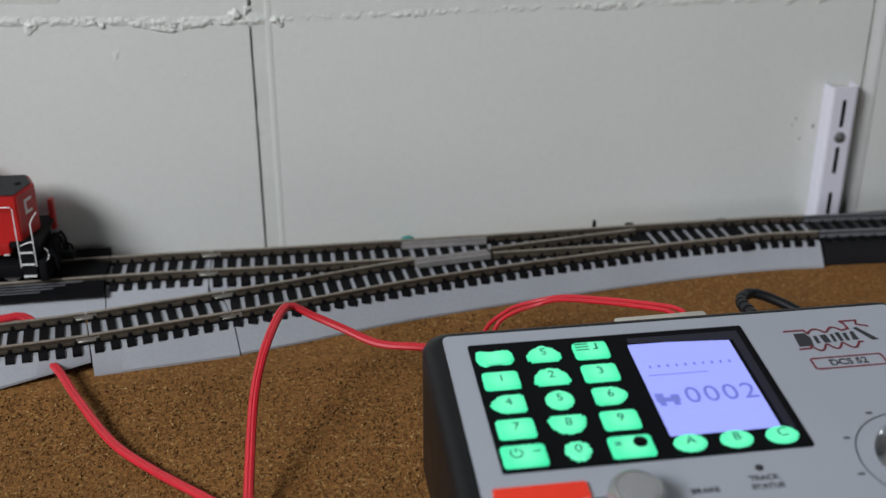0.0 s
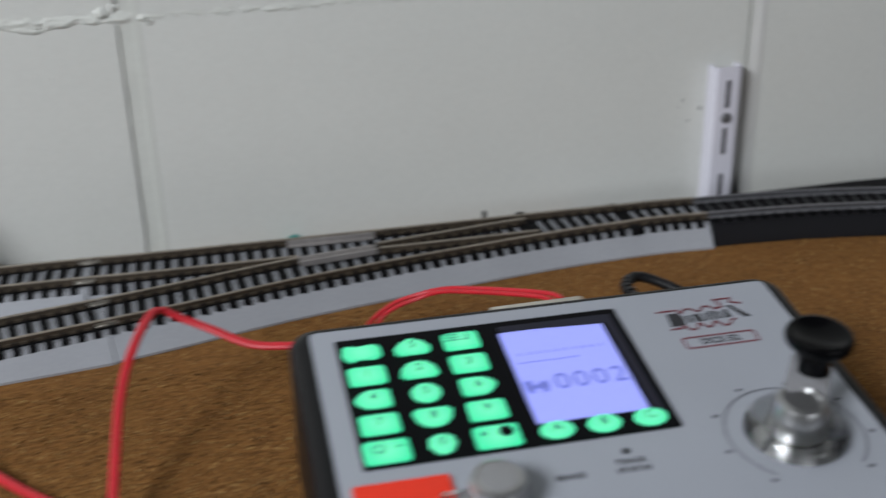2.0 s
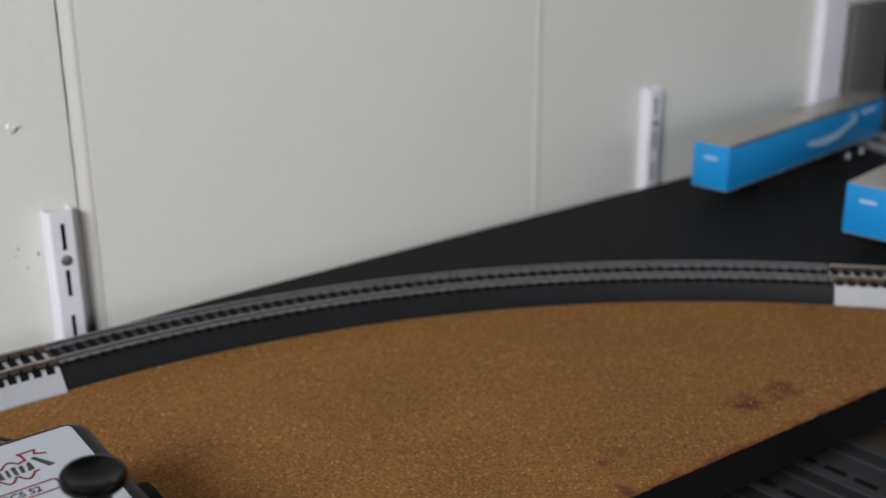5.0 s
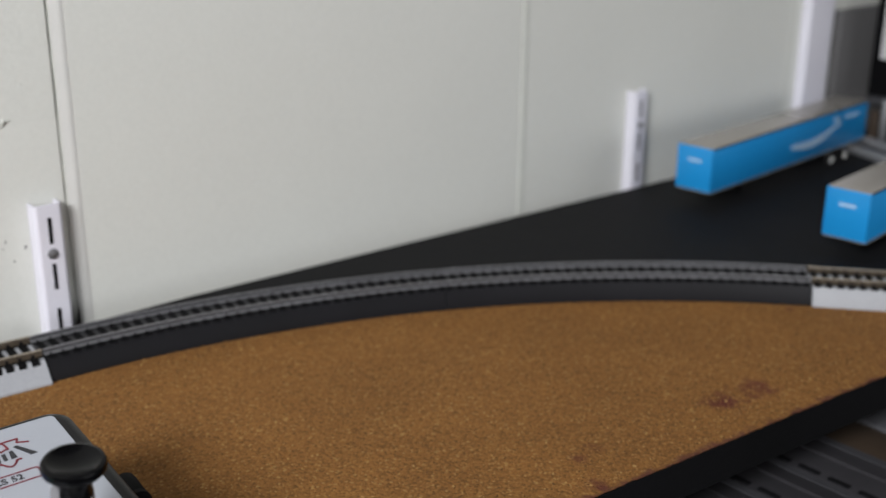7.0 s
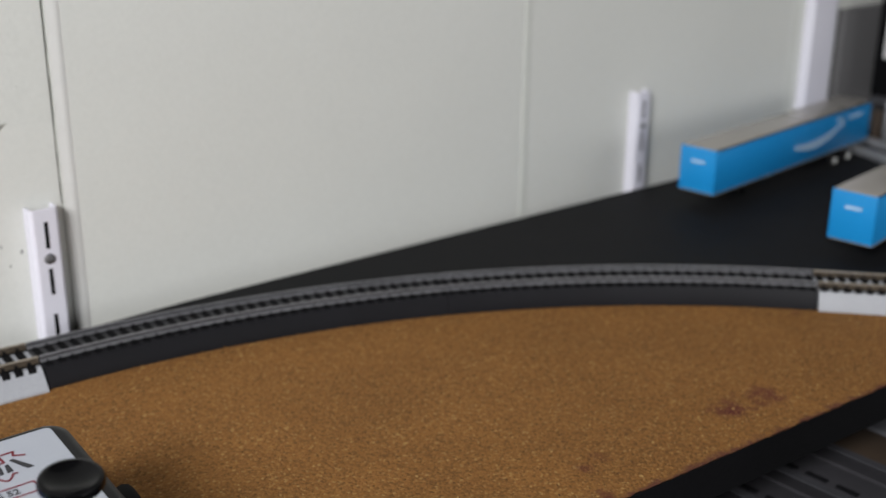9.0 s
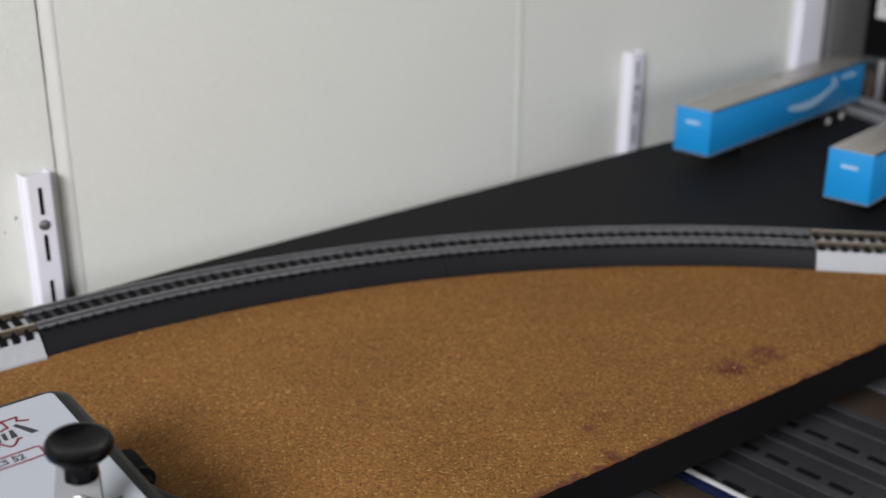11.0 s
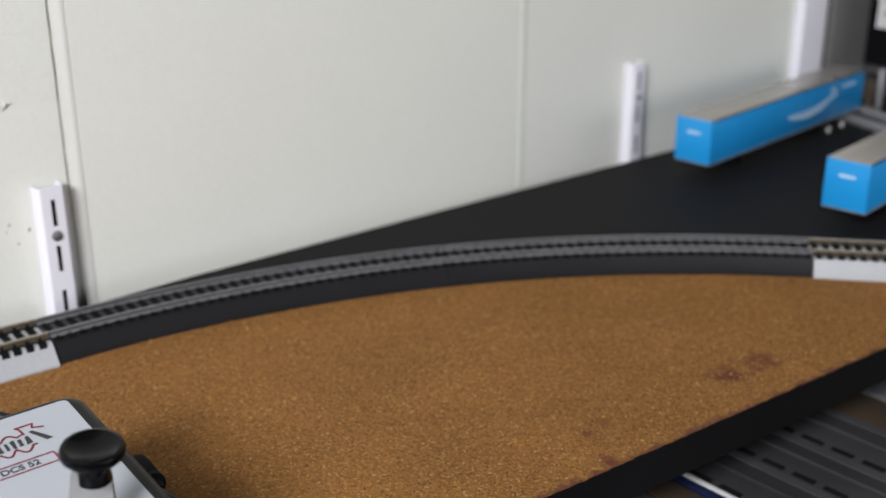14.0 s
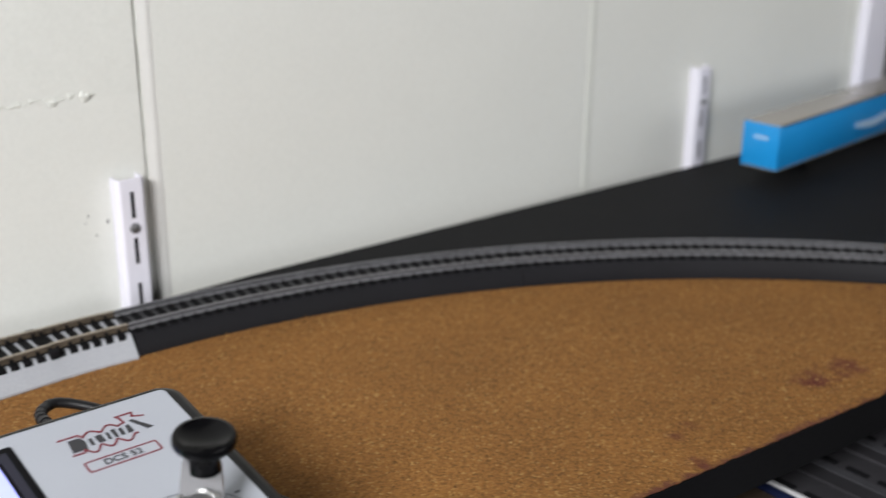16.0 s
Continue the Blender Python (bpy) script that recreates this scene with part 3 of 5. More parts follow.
BACK = smooth_line([(-0.42, 0.592, 0), (-0.09, 0.590, 0), (0.0, 0.5865, 0), (0.07, 0.5845, 0), (0.14, 0.5825, 0), (0.21, 0.5815, 0), (0.255, 0.5805, 0)])

rerailer = track_section("black rerailer track on grey ballast under the locomotive", cut(BACK, -0.42, -0.0795), ties=False)
line = cut(BACK, -0.42, -0.0795)
part("rerailer_plate", add_sweep(bmesh.new(), line, [(-0.0085, 0.0093), (-0.0085, 0.0142), (0.0085, 0.0142), (0.0085, 0.0093)]), "black_paint", rerailer, smooth=False)
for s in (-1, 1):
    prof = [(s * 0.0130, 0.0093), (s * 0.0130, 0.0142), (s * 0.0205, 0.0122 if s < 0 else 0.0164), (s * 0.0215, 0.0093)]
    part("rerailer_ramp", add_sweep(bmesh.new(), line, prof if s < 0 else prof[::-1]), "black_paint", rerailer, smooth=False)
for k in range(4):
    prof = [(-0.0138 - 0.0019 * k, 0.0141 - 0.0005 * k), (-0.0138 - 0.0019 * k, 0.0145 - 0.0005 * k), (-0.0134 - 0.0019 * k, 0.0146 - 0.0005 * k), (-0.0134 - 0.0019 * k, 0.0141 - 0.0005 * k)]
    part("plank_ridge", add_sweep(bmesh.new(), [p for p in line if p.x < -0.09 - 0.006 * k], prof), "pale_edge", rerailer, smooth=False)
track_section("short grey track section beside the rerailer", cut(BACK, -0.0790, -0.0290))
track_section("grey curved track section with tarnished rails", cut(FRONT, -0.0831, -0.0206), near=lambda p: 0.0222 + 0.0045 * (p.x + 0.083) / 0.062)
loose = track_section("grey track section lifted slightly off the board", cut(FRONT, -0.36, -0.0837), near=lambda p: 0.0235 - 0.0058 * max(0.0, (p.x + 0.125) / 0.041), foot=lambda p: 0.0006 + 0.0042 * max(0.0, (p.x + 0.125) / 0.041))

turnout = thing("track_turnout", "grey turnout with tarnished rails and a cast frog", "model turnout", "track sections")
tb, tf = cut(BACK, -0.0285, 0.2500), cut(FRONT, -0.0200, 0.2500)
part("roadbed", add_sweep(bmesh.new(), tb, bed_profile(0.02, 0.0245, 0.0152)), "grey_bed", turnout, "grey plastic ballast")
part("diverging_roadbed", add_sweep(bmesh.new(), [p + Vector((0, 0, 0.0002)) for p in tf], lambda p: bed_profile(max(0.0245, min(0.0262, 0.0262 - 0.0017 * (p.x + 0.02) / 0.06)), 0.02, 0.0152)), "grey_bed", turnout, "grey plastic ballast")
up = Vector((0, 0, 0.0121))
lay_rail([p + up for p in offset(tb, GAUGE / 2)], turnout)
lay_rail([p + up for p in offset(tf, -GAUGE / 2)], turnout)
lay_rail([p + up for p in offset(tb, -GAUGE / 2) if p.x < 0.076], turnout)
lay_rail([p + up for p in offset(tf, GAUGE / 2) if p.x < 0.076], turnout)
lay_rail([p + up for p in offset(tf, GAUGE / 2) if 0.112 < p.x < 0.20], turnout, "point_rail")
lay_rail([p + up for p in offset(tb, -GAUGE / 2) if 0.112 < p.x < 0.20], turnout, "point_rail")
fr = [p + Vector((0, 0, 0.0125)) for p in smooth_line([(0.074, 0.5690, 0), (0.095, 0.5715, 0), (0.113, 0.5735, 0)])]
part("frog", add_sweep(bmesh.new(), fr, [(-0.0033, 0), (-0.0033, 0.0028), (-0.0018, 0.0028), (-0.0018, 0.0016), (-0.0004, 0.0016), (-0.0004, 0.0029), (0.0004, 0.0029), (0.0004, 0.0016), (0.0018, 0.0016), (0.0018, 0.0028), (0.0033, 0.0028), (0.0033, 0)]), "frog", turnout, "dull cast metal frog", smooth=False)
part("guard_rail", add_sweep(bmesh.new(), [p + up for p in offset(tb, GAUGE / 2 - 0.0032) if 0.070 < p.x < 0.118], RAIL[:4] + HEAD[1:5] + RAIL[6:]), "frog", turnout, smooth=False)
lay_ties([p - Vector((0, 0, 0.0003)) for p in tb if p.x < 0.180], turnout, skew=0.3, wide=1.1)
lay_ties(tf, turnout, skew=0.3, wide=1.12)
part("switch_tie", boxed(0.196, 0.2005, 0.5665, 0.603, 0.0092, 0.0124, bevel=0.0003), "tie", turnout)
part("relay_block", boxed(0.2475, 0.2525, 0.5625, 0.5670, 0.009, 0.0138, bevel=0.0006), "frame_black", turnout)
part("relay_block", boxed(0.2475, 0.2525, 0.5945, 0.599, 0.009, 0.0130, bevel=0.0006), "frame_black", turnout)
part("throw_pin", lathe([(0.0011, 0.009), (0.0011, 0.0160), (0.0007, 0.0165)], 10, Matrix.Translation((0.1775, 0.600, 0))), "frame_black", turnout)

track_section("short grey track section joining the black curve", smooth_line([(0.2500, 0.5805, 0), (0.27, 0.5804, 0), (0.2930, 0.5786, 0)], 0.003), near=0.0245, gauge=0.0213)
track_section("black curved track section with steel rails", arc(2.5, 26.3), grey=False, near=0.0215, top=0.0170, gauge=GAUGE_CURVE)
track_section("black curved track section with steel rails", arc(26.35, 49.6), grey=False, near=0.0215, top=0.0170, gauge=GAUGE_CURVE)
d = Vector((math.cos(radians(49.7)), -math.sin(radians(49.7)), 0))
p0 = arc(49.7, 49.8, 1)[0]
track_section("grey straight track section with tarnished rails", [p0 + d * 0.02 * i for i in range(11)], near=0.0225, top=0.0172, gauge=GAUGE_CURVE)

# black sheet outside the curve
mat_line = [(p.x, p.y) for p in arc(-2, 49.7)] + [((p0 + d * k).x, (p0 + d * k).y) for k in (0.05, 0.12, 0.2)]
single("scenery_sheet", prism([(0.235, WALL - 0.0015)] + mat_line + [(BX1 - 0.002, mat_line[-1][1]), (BX1 - 0.002, REAR(BX1) + 0.0002), (0.41, WALL - 0.0015)], 0.0, 0.0009), "black_sheet", "matt black sheet covering the board behind the curved track", "sheet", smooth=False)


# ---- shelf standards on the wall ----
def standard(x, top, width, label, slots=True, low=-0.10):
    t = thing("shelf_standard", label, "shelf bracket", "shelf standards", at=pose(x, WALL, 0))
    bm = bmesh.new()
    w, dep, th = width / 2, 0.0098, 0.0014
    # folded sheet: rounded front corners, open at the back
    r = 0.0024
    bend = [(math.sin(radians(90 * k / 5)), math.cos(radians(90 * k / 5))) for k in range(6)]
    outer = [(-w, -0.0002)] + [(-w + r - r * c, -dep + r - r * sn) for sn, c in bend] + [(w - r + r * c, -dep + r - r * sn) for sn, c in bend[::-1]] + [(w, -0.0002)]
    ri = r - th
    inner = [(w - th, -0.0002)] + [(w - r + ri * c, -dep + r - ri * sn) for sn, c in bend] + [(-w + r - ri * c, -dep + r - ri * sn) for sn, c in bend[::-1]] + [(-w + th, -0.0002)]
    add_prism(bm, outer + inner, low, top)
    part("channel", bm, "white_metal", t, smooth=False)
    z = top - 0.0075
    k = 0
    while slots and z - 0.0155 > low:
        part("slot", boxed(-0.0011, 0.0011, -dep - 0.00025, -dep + 0.0004, z - 0.0155, z), "hole", t, smooth=False)
        if k == 0:
            part("screw", lathe([(0.0031, 0), (0.0030, 0.0007), (0.0022, 0.0012), (0.0009, 0.0014)], 16, pose(0, -dep - 0.0001, z - 0.0215, 90)), "screw", t, "dull zinc screw head")
        z -= 0.0275
        k += 1
    return t


standard(0.3205, 0.081, 0.0165, "white slotted metal shelf standard with a zinc screw")
standard(0.834, 0.080, 0.0165, "white slotted metal shelf standard beside the trailers")
standard(1.099, 0.60, 0.042, "tall white metal upright behind the trailers", slots=False)


# ---- command station ----
CT = Matrix.Translation((0.0607, 0.4156, 0.0573)) @ Matrix.Rotation(radians(-1.4), 4, "Z") @ Matrix.Rotation(math.atan(0.12), 4, "X")
station = thing("command_station", "white-faced black train control unit with lit green keys", "controller")
FW, FD = 0.1760, 0.128
out = rounded(FW + 0.015, FD + 0.013, 0.009, 6)
side = bmesh.new()
rings = []
for grow, up_at in ((0.0, -0.10), (0.0, -0.0050), (-0.0012, -0.0022), (-0.0036, -0.0006), (-0.0050, -0.0004)):
    ring = []
    for x, y in out:
        k = (1 + 2 * grow / (FW + 0.015), 1 + 2 * grow / (FD + 0.013))
        v = CT @ Vector((FW / 2 + x * k[0], -FD / 2 + y * k[1], up_at))
        if up_at < -0.05:
            top_v = CT @ Vector((FW / 2 + x, -FD / 2 + y, -0.005))
            v = Vector((top_v.x, top_v.y, 0.0012))
        ring.append(side.verts.new(v))
    rings.append(ring)
n = len(out)
for lo, hi in zip(rings, rings[1:]):
    for i in range(n):
        side.faces.new((lo[i], lo[(i + 1) % n], hi[(i + 1) % n], hi[i]))
side.faces.new(rings[0][::-1])
side.faces.new(rings[-1])
part("case", side, "case", station, "black plastic case with rounded corners")
for u, v in ((0.01, 0.01), (0.165, 0.01), (0.01, 0.118), (0.165, 0.118)):
    q = CT @ Vector((u, -v, 0))
    part("foot", lathe([(0.004, 0.0), (0.004, 0.0014)], 16, Matrix.Translation((q.x, q.y, 0))), "knob", station)


def on_face(u, v, h=0.0):
    return CT @ Matrix.Translation((u, -v, h))


faceplate = part("faceplate", prism(rounded(FW, FD, 0.0025), 0, 0.0008), "face", station, "white printed faceplate", m=on_face(FW / 2, FD / 2, -0.0004))
part("keypad", prism(rounded(0.1046, 0.0680, 0.001), 0, 0.0005), "keypad", station, "black keypad window", m=on_face(0.0606, 0.0410, 0.0003))
for u0, u1, v0, v1 in ((0.1068, 0.1100, 0.0105, 0.0640), (0.0675, 0.1068, 0.0105, 0.0134)):
    part("screen_bezel", prism([(u0, -v1), (u1, -v1 - 0.0025), (u1, -v0), (u0, -v0)], 0.0003, 0.0012), "bezel", station, "navy screen surround", m=CT, smooth=False)
screen = part("screen", prism(rounded(0.0385, 0.0505, 0.0006), 0, 0.0004), "lcd", station, "lit pale blue screen", m=on_face(0.0860, 0.0395, 0.0007))


def mark(name, u, v, w, h, mat, lift=0.0013, turn=0.0, parent=None):
    return part(name, prism([(-w / 2, -h / 2), (w / 2, -h / 2), (w / 2, h / 2), (-w / 2, h / 2)], 0, 0.00012), mat, parent or station, m=on_face(u, v, lift) @ Matrix.Rotation(radians(turn), 4, "Z"), smooth=False)


for i, c in enumerate("0002"):
    words("digit", c, 0.0118, "lcdmark", station, on_face(0.0812 + 0.0068 * i, 0.0455, 0.0012), "dark blue screen digit")
eng = bmesh.new()
for x0, x1, y0, y1 in ((-0.0042, 0.0042, -0.0012, 0.0010), (-0.0042, -0.0012, 0.0010, 0.0034), (0.0012, 0.0042, 0.0010, 0.0024), (-0.0036, -0.0014, -0.0032, -0.0012), (0.0014, 0.0036, -0.0032, -0.0012)):
    add_box(eng, x0, x1, y0, y1, 0, 0.0001)
part("engine_sign", eng, "lcdmark", station, m=on_face(0.0720, 0.0465, 0.0012), smooth=False)
ticks = bmesh.new()
for i in range(10):
    add_box(ticks, -0.0155 + 0.0033 * i, -0.0147 + 0.0033 * i, 0, 0.0014, 0, 0.0001)
part("tick_row", ticks, "lcdmark", station, m=on_face(0.0862, 0.0288, 0.0012), smooth=False)
mark("screen_line", 0.0800, 0.0330, 0.022, 0.0003, "lcdmark", 0.0012)

# keys: outline, print
KX, KY = (0.0168, 0.0347, 0.0526), (0.0160, 0.0292, 0.0421, 0.0549, 0.0682)
KSHAPES = {
    "loco": [(-0.0080, -0.0004), (-0.0073, 0.0040), (-0.0060, 0.0047), (-0.0048, 0.0033), (-0.0030, 0.0040), (-0.0006, 0.0024), (0.0022, 0.0032), (0.0027, 0.0043), (0.0037, 0.0031), (0.0050, 0.0043), (0.0064, 0.0034), (0.0078, 0.0022), (0.0080, -0.0022), (0.0062, -0.0044), (0.0036, -0.0048), (0.0016, -0.0040), (-0.0020, -0.0042), (-0.0046, -0.0054), (-0.0070, -0.0034)],
    "hat": [(-0.0072, -0.0048), (0.0072, -0.0048), (0.0072, 0.0012), (0.0040, 0.0022), (0.0028, 0.0050), (-0.0028, 0.0050), (-0.0040, 0.0022), (-0.0072, 0.0012)],
    "box": rounded(0.0150, 0.0108, 0.0016, 3),
    "wide": rounded(0.0172, 0.0116, 0.0016, 3),
    "dome": [(-0.0076, -0.0050), (0.0076, -0.0050), (0.0076, -0.0010), (0.0056, 0.0032), (0.0022, 0.0052), (-0.0022, 0.0052), (-0.0056, 0.0032), (-0.0076, -0.0010)],
    "left": [(0.0068, -0.0050), (0.0068, 0.0050), (-0.0030, 0.0050), (-0.0074, 0.0006), (-0.0074, -0.0012), (-0.0030, -0.0050)],
    "right": [(-0.0068, 0.0050), (-0.0068, -0.0050), (0.0030, -0.0050), (0.0074, -0.0006), (0.0074, 0.0012), (0.0030, 0.0050)],
    "oct": [(0.0056 * math.cos(a) * 1.05, 0.0056 * math.sin(a)) for a in (2 * math.pi * (i + 0.5) / 12 for i in range(12))],
    "cup": [(-0.0076, 0.0050), (-0.0076, 0.0010), (-0.0056, -0.0032), (-0.0022, -0.0052), (0.0022, -0.0052), (0.0056, -0.0032), (0.0076, 0.0010), (0.0076, 0.0050)],
    "drop": [(0.0, -0.0062), (0.0048, -0.0024), (0.0054, 0.0018), (0.0034, 0.0050), (-0.0034, 0.0050), (-0.0054, 0.0018), (-0.0048, -0.0024)],
    "soft": [(0.0066 * math.cos(a), 0.0046 * math.sin(a)) for a in (2 * math.pi * (i + 0.5) / 16 for i in range(16))],
}


def key(u, v, shape, text="", shift=(0.0, 0.0003)):
    pts = [(x * 0.86, y * 0.88) for x, y in KSHAPES[shape]]
    if sum(a[0] * b[1] - b[0] * a[1] for a, b in zip(pts, pts[1:] + pts[:1])) < 0:
        pts = pts[::-1]
    bm = prism(pts, 0, 0.0014)
    if shape in ("hat", "dome", "left", "right", "cup", "drop"):
        bmesh.ops.bevel(bm, geom=[e for e in bm.edges if abs(e.verts[0].co.z - e.verts[1].co.z) > 0.001], offset=0.0011, segments=2, affect="EDGES", clamp_overlap=True)
    bmesh.ops.bevel(bm, geom=[e for e in bm.edges if all(w.co.z > 0.001 for w in e.verts)], offset=0.0006, segments=3, affect="EDGES", clamp_overlap=True)
    k = part("key", bm, "key", station, "translucent green lit key", m=on_face(u, v, 0.0006))
    if text:
        words("key_print", text, 0.0054, "keymark", k, Matrix.Translation((shift[0], shift[1], 0.00155)), bold=0.0)
    return k


names = (("loco", ""), ("hat", "S"), ("box", ""), ("box", "1"), ("dome", "2"), ("box", "3"), ("left", "4"), ("oct", "5"), ("right", "6"), ("box", "7"), ("cup", "8"), ("box", "9"), ("wide", ""), ("drop", "0"), ("wide", ""))
keys = [key(KX[i % 3], KY[i // 3], shape, text) for i, (shape, text) in enumerate(names)]
for u, text in ((0.0722, "A"), (0.0881, "B"), (0.1039, "C")):
    key(u, 0.0690, "soft", text, (0.0, 0.0003))


def key_mark(k, bits):
    bm = bmesh.new()
    for x0, x1, y0, y1 in bits:
        add_box(bm, x0, x1, y0, y1, 0.00135, 0.0015)
    part("key_print", bm, "keymark", k, smooth=False)


key_mark(keys[2], [(-0.0058, -0.0006, y, y + 0.0006) for y in (0.0028, 0.0012, -0.0004)] + [(0.0018, 0.0026, -0.0004, 0.0034), (0.0008, 0.0018, -0.0004, 0.0004)])
key_mark(keys[12], [(0.0030, 0.0055, 0.0008, 0.0014)])
power = bmesh.new()
for i in range(14):
    a0, a1 = radians(125 + 290 * i / 14), radians(125 + 290 * (i + 1) / 14)
    add_prism(power, [(r * math.cos(a), r * math.sin(a)) for r, a in ((0.0017, a0), (0.0023, a0), (0.0023, a1), (0.0017, a1))], 0.00135, 0.0015)
add_box(power, -0.0003, 0.0003, 0.0004, 0.0026, 0.00135, 0.0015)
part("key_print", power, "keymark", keys[12], m=Matrix.Translation((-0.0025, 0.0008, 0)), smooth=False)
for turn in (45, -45):
    part("key_print", boxed(-0.0014, 0.0014, -0.0003, 0.0003, 0.00135, 0.0015), "keymark", keys[14], m=Matrix.Translation((-0.0044, 0.0010, 0)) @ Matrix.Rotation(radians(turn), 4, "Z"), smooth=False)
part("key_hole", lathe([(0.0024, 0.00135), (0.0024, 0.0017), (0.0012, 0.0020)], 20, Matrix.Translation((0.0030, 0.0010, 0))), "keypad", keys[14])

# printed marks on the faceplate: a red outlined emblem of bars, a red frame, captions
EU, EV = 0.1452, 0.0182
SHAPES = ([(-0.0150, -0.0042), (-0.0142, 0.0036), (-0.0098, 0.0036), (-0.0086, 0.0006), (-0.0094, -0.0042)], [(-0.0076, -0.0030), (-0.0074, 0.0014), (-0.0060, 0.0014), (-0.0062, -0.0030)], [(-0.0046, -0.0028), (-0.0048, 0.0016), (-0.0022, 0.0020), (-0.0020, -0.0030)], [(-0.0008, -0.0028), (-0.0006, 0.0018), (0.0006, 0.0018), (0.0004, -0.0028)], [(0.0018, -0.0028), (0.0016, 0.0024), (0.0034, 0.0026), (0.0030, -0.0028)], [(0.0042, -0.0026), (0.0044, 0.0018), (0.0060, 0.0020), (0.0056, -0.0026)], [(0.0068, -0.0026), (0.0076, 0.0024), (0.0090, 0.0026), (0.0092, -0.0024)], [(0.0100, 0.0046), (0.0116, 0.0050), (0.0166, -0.0032), (0.0140, -0.0034)])
for pts in SHAPES:
    part("emblem_shape", prism(pts, 0, 0.0001), "print", station, m=on_face(EU, EV, 0.0005), smooth=False)
rd = bmesh.new()


def scallop(x, y, w, h):
    return [(x + w * k / 6, y + h * math.sin(math.pi * k / 6)) for k in range(7)]


upper = [(-0.0172, 0.0054), (-0.0096, 0.0054)] + scallop(-0.0086, 0.0032, 0.0066, 0.0024) + scallop(-0.0010, 0.0034, 0.0062, 0.0026) + [(0.0066, 0.0042), (0.0080, 0.0042), (0.0076, 0.0078), (0.0066, 0.0092), (0.0132, 0.0092), (0.0122, 0.0068), (0.0162, 0.0052)]
lower = [(-0.0156, -0.0058), (-0.0112, -0.0058)] + scallop(-0.0106, -0.0042, 0.0058, -0.0034) + scallop(-0.0040, -0.0040, 0.0056, -0.0030) + scallop(0.0024, -0.0040, 0.0060, -0.0032) + [(0.0100, -0.0040)]
for chain in (upper, lower):
    for (xa, ya), (xb, yb) in zip(chain, chain[1:]):
        ln = math.hypot(xb - xa, yb - ya)
        add_box(rd, -ln / 2 - 0.0002, ln / 2 + 0.0002, -0.0004, 0.0004, 0, 0.00013, Matrix.Translation(((xa + xb) / 2, (ya + yb) / 2, 0)) @ Matrix.Rotation(math.atan2(yb - ya, xb - xa), 4, "Z"))
part("emblem_outline", rd, "red_print", station, "dark red scalloped outline", m=on_face(EU, EV, 0.00055), smooth=False)
fb = bmesh.new()
ring_out, ring_in = rounded(0.0280, 0.0068, 0.0012, 3), rounded(0.0266, 0.0054, 0.0007, 3)
for k in range(len(ring_out)):
    l = (k + 1) % len(ring_out)
    add_prism(fb, [ring_in[k], ring_out[k], ring_out[l], ring_in[l]], 0, 0.0001)
part("model_frame", fb, "red_print", station, "dark red printed frame", m=on_face(0.1446, 0.0330, 0.0005), smooth=False)
words("caption", "DCS 52", 0.0046, "print", station, on_face(0.1446, 0.0330, 0.00042), bold=0.00012)
part("status_lamp", lathe([(0.0013, 0), (0.0013, 0.0005), (0.0008, 0.0009)], 16), "print", station, m=on_face(0.0905, 0.0825, 0.0003))
words("caption", "TRACK", 0.0031, "print", station, on_face(0.0905, 0.0870, 0.00042), bold=0.00008)
words("caption", "STATUS", 0.0031, "print", station, on_face(0.0905, 0.0908, 0.00042), bold=0.00008)
words("caption", "BRAKE", 0.0031, "print", station, on_face(0.0700, 0.0902, 0.00042), bold=0.00008)
part("red_label", prism(rounded(0.030, 0.020, 0.001), 0, 0.0012), "orange", station, "orange-red plastic label", m=on_face(0.0185, 0.0920, 0.0003))

# throttle with its printed dial
TU, TV = 0.1470, 0.0850
ring = bmesh.new()
for i in range(60):
    a0, a1 = radians(-50 + 280 * i / 60), radians(-50 + 280 * (i + 1) / 60)
    vs = [ring.verts.new((r * math.cos(a), r * math.sin(a), 0.0)) for r, a in ((0.0222, a0), (0.0226, a0), (0.0226, a1), (0.0222, a1))]
    ring.faces.new(vs)
bmesh.ops.solidify(ring, geom=ring.faces[:], thickness=0.00008)
part("dial_ring", ring, "print", station, m=on_face(TU, TV, 0.0006), smooth=False)
for i, a in enumerate((-50, -10, 30, 70, 110, 150, 190, 230)):
    mark("dial_mark", TU + 0.0252 * math.cos(radians(a)), TV - 0.0252 * math.sin(radians(a)), 0.0022, 0.0008, "print", 0.00045)
throttle = part("throttle_dial", lathe([(0.0165, 0.0), (0.0165, 0.0018), (0.0150, 0.0044), (0.0112, 0.0066), (0.0094, 0.0072)], 48), "clear", station, "clear acrylic throttle dial", m=on_face(TU, TV, 0.0008))
part("dial_hub", lathe([(0.0086, 0.0004), (0.0086, 0.0112), (0.0076, 0.0130), (0.0060, 0.0136), (0.0054, 0.0126), (0.0030, 0.0121)], 40), "silver", throttle, "bright silver hub with a raised rim")
lever = bmesh.new()
secs = []
for k in range(9):
    q = k / 8
    wide, high, thick = 0.0108 - 0.0036 * q, 0.0010 + 0.0205 * q ** 1.5, 0.0050 - 0.0010 * q
    y = -0.004 + 0.0125 * q
    secs.append([lever.verts.new((x + 0.0064 * q, y + dy, high + dz)) for x, dy, dz in ((-wide, 0, -thick), (wide, 0, -thick), (wide * 0.94, 0.0015, thick * 0.4), (wide * 0.5, 0.002, thick * 0.75), (-wide * 0.5, 0.002, thick * 0.75), (-wide * 0.94, 0.0015, thick * 0.4))])
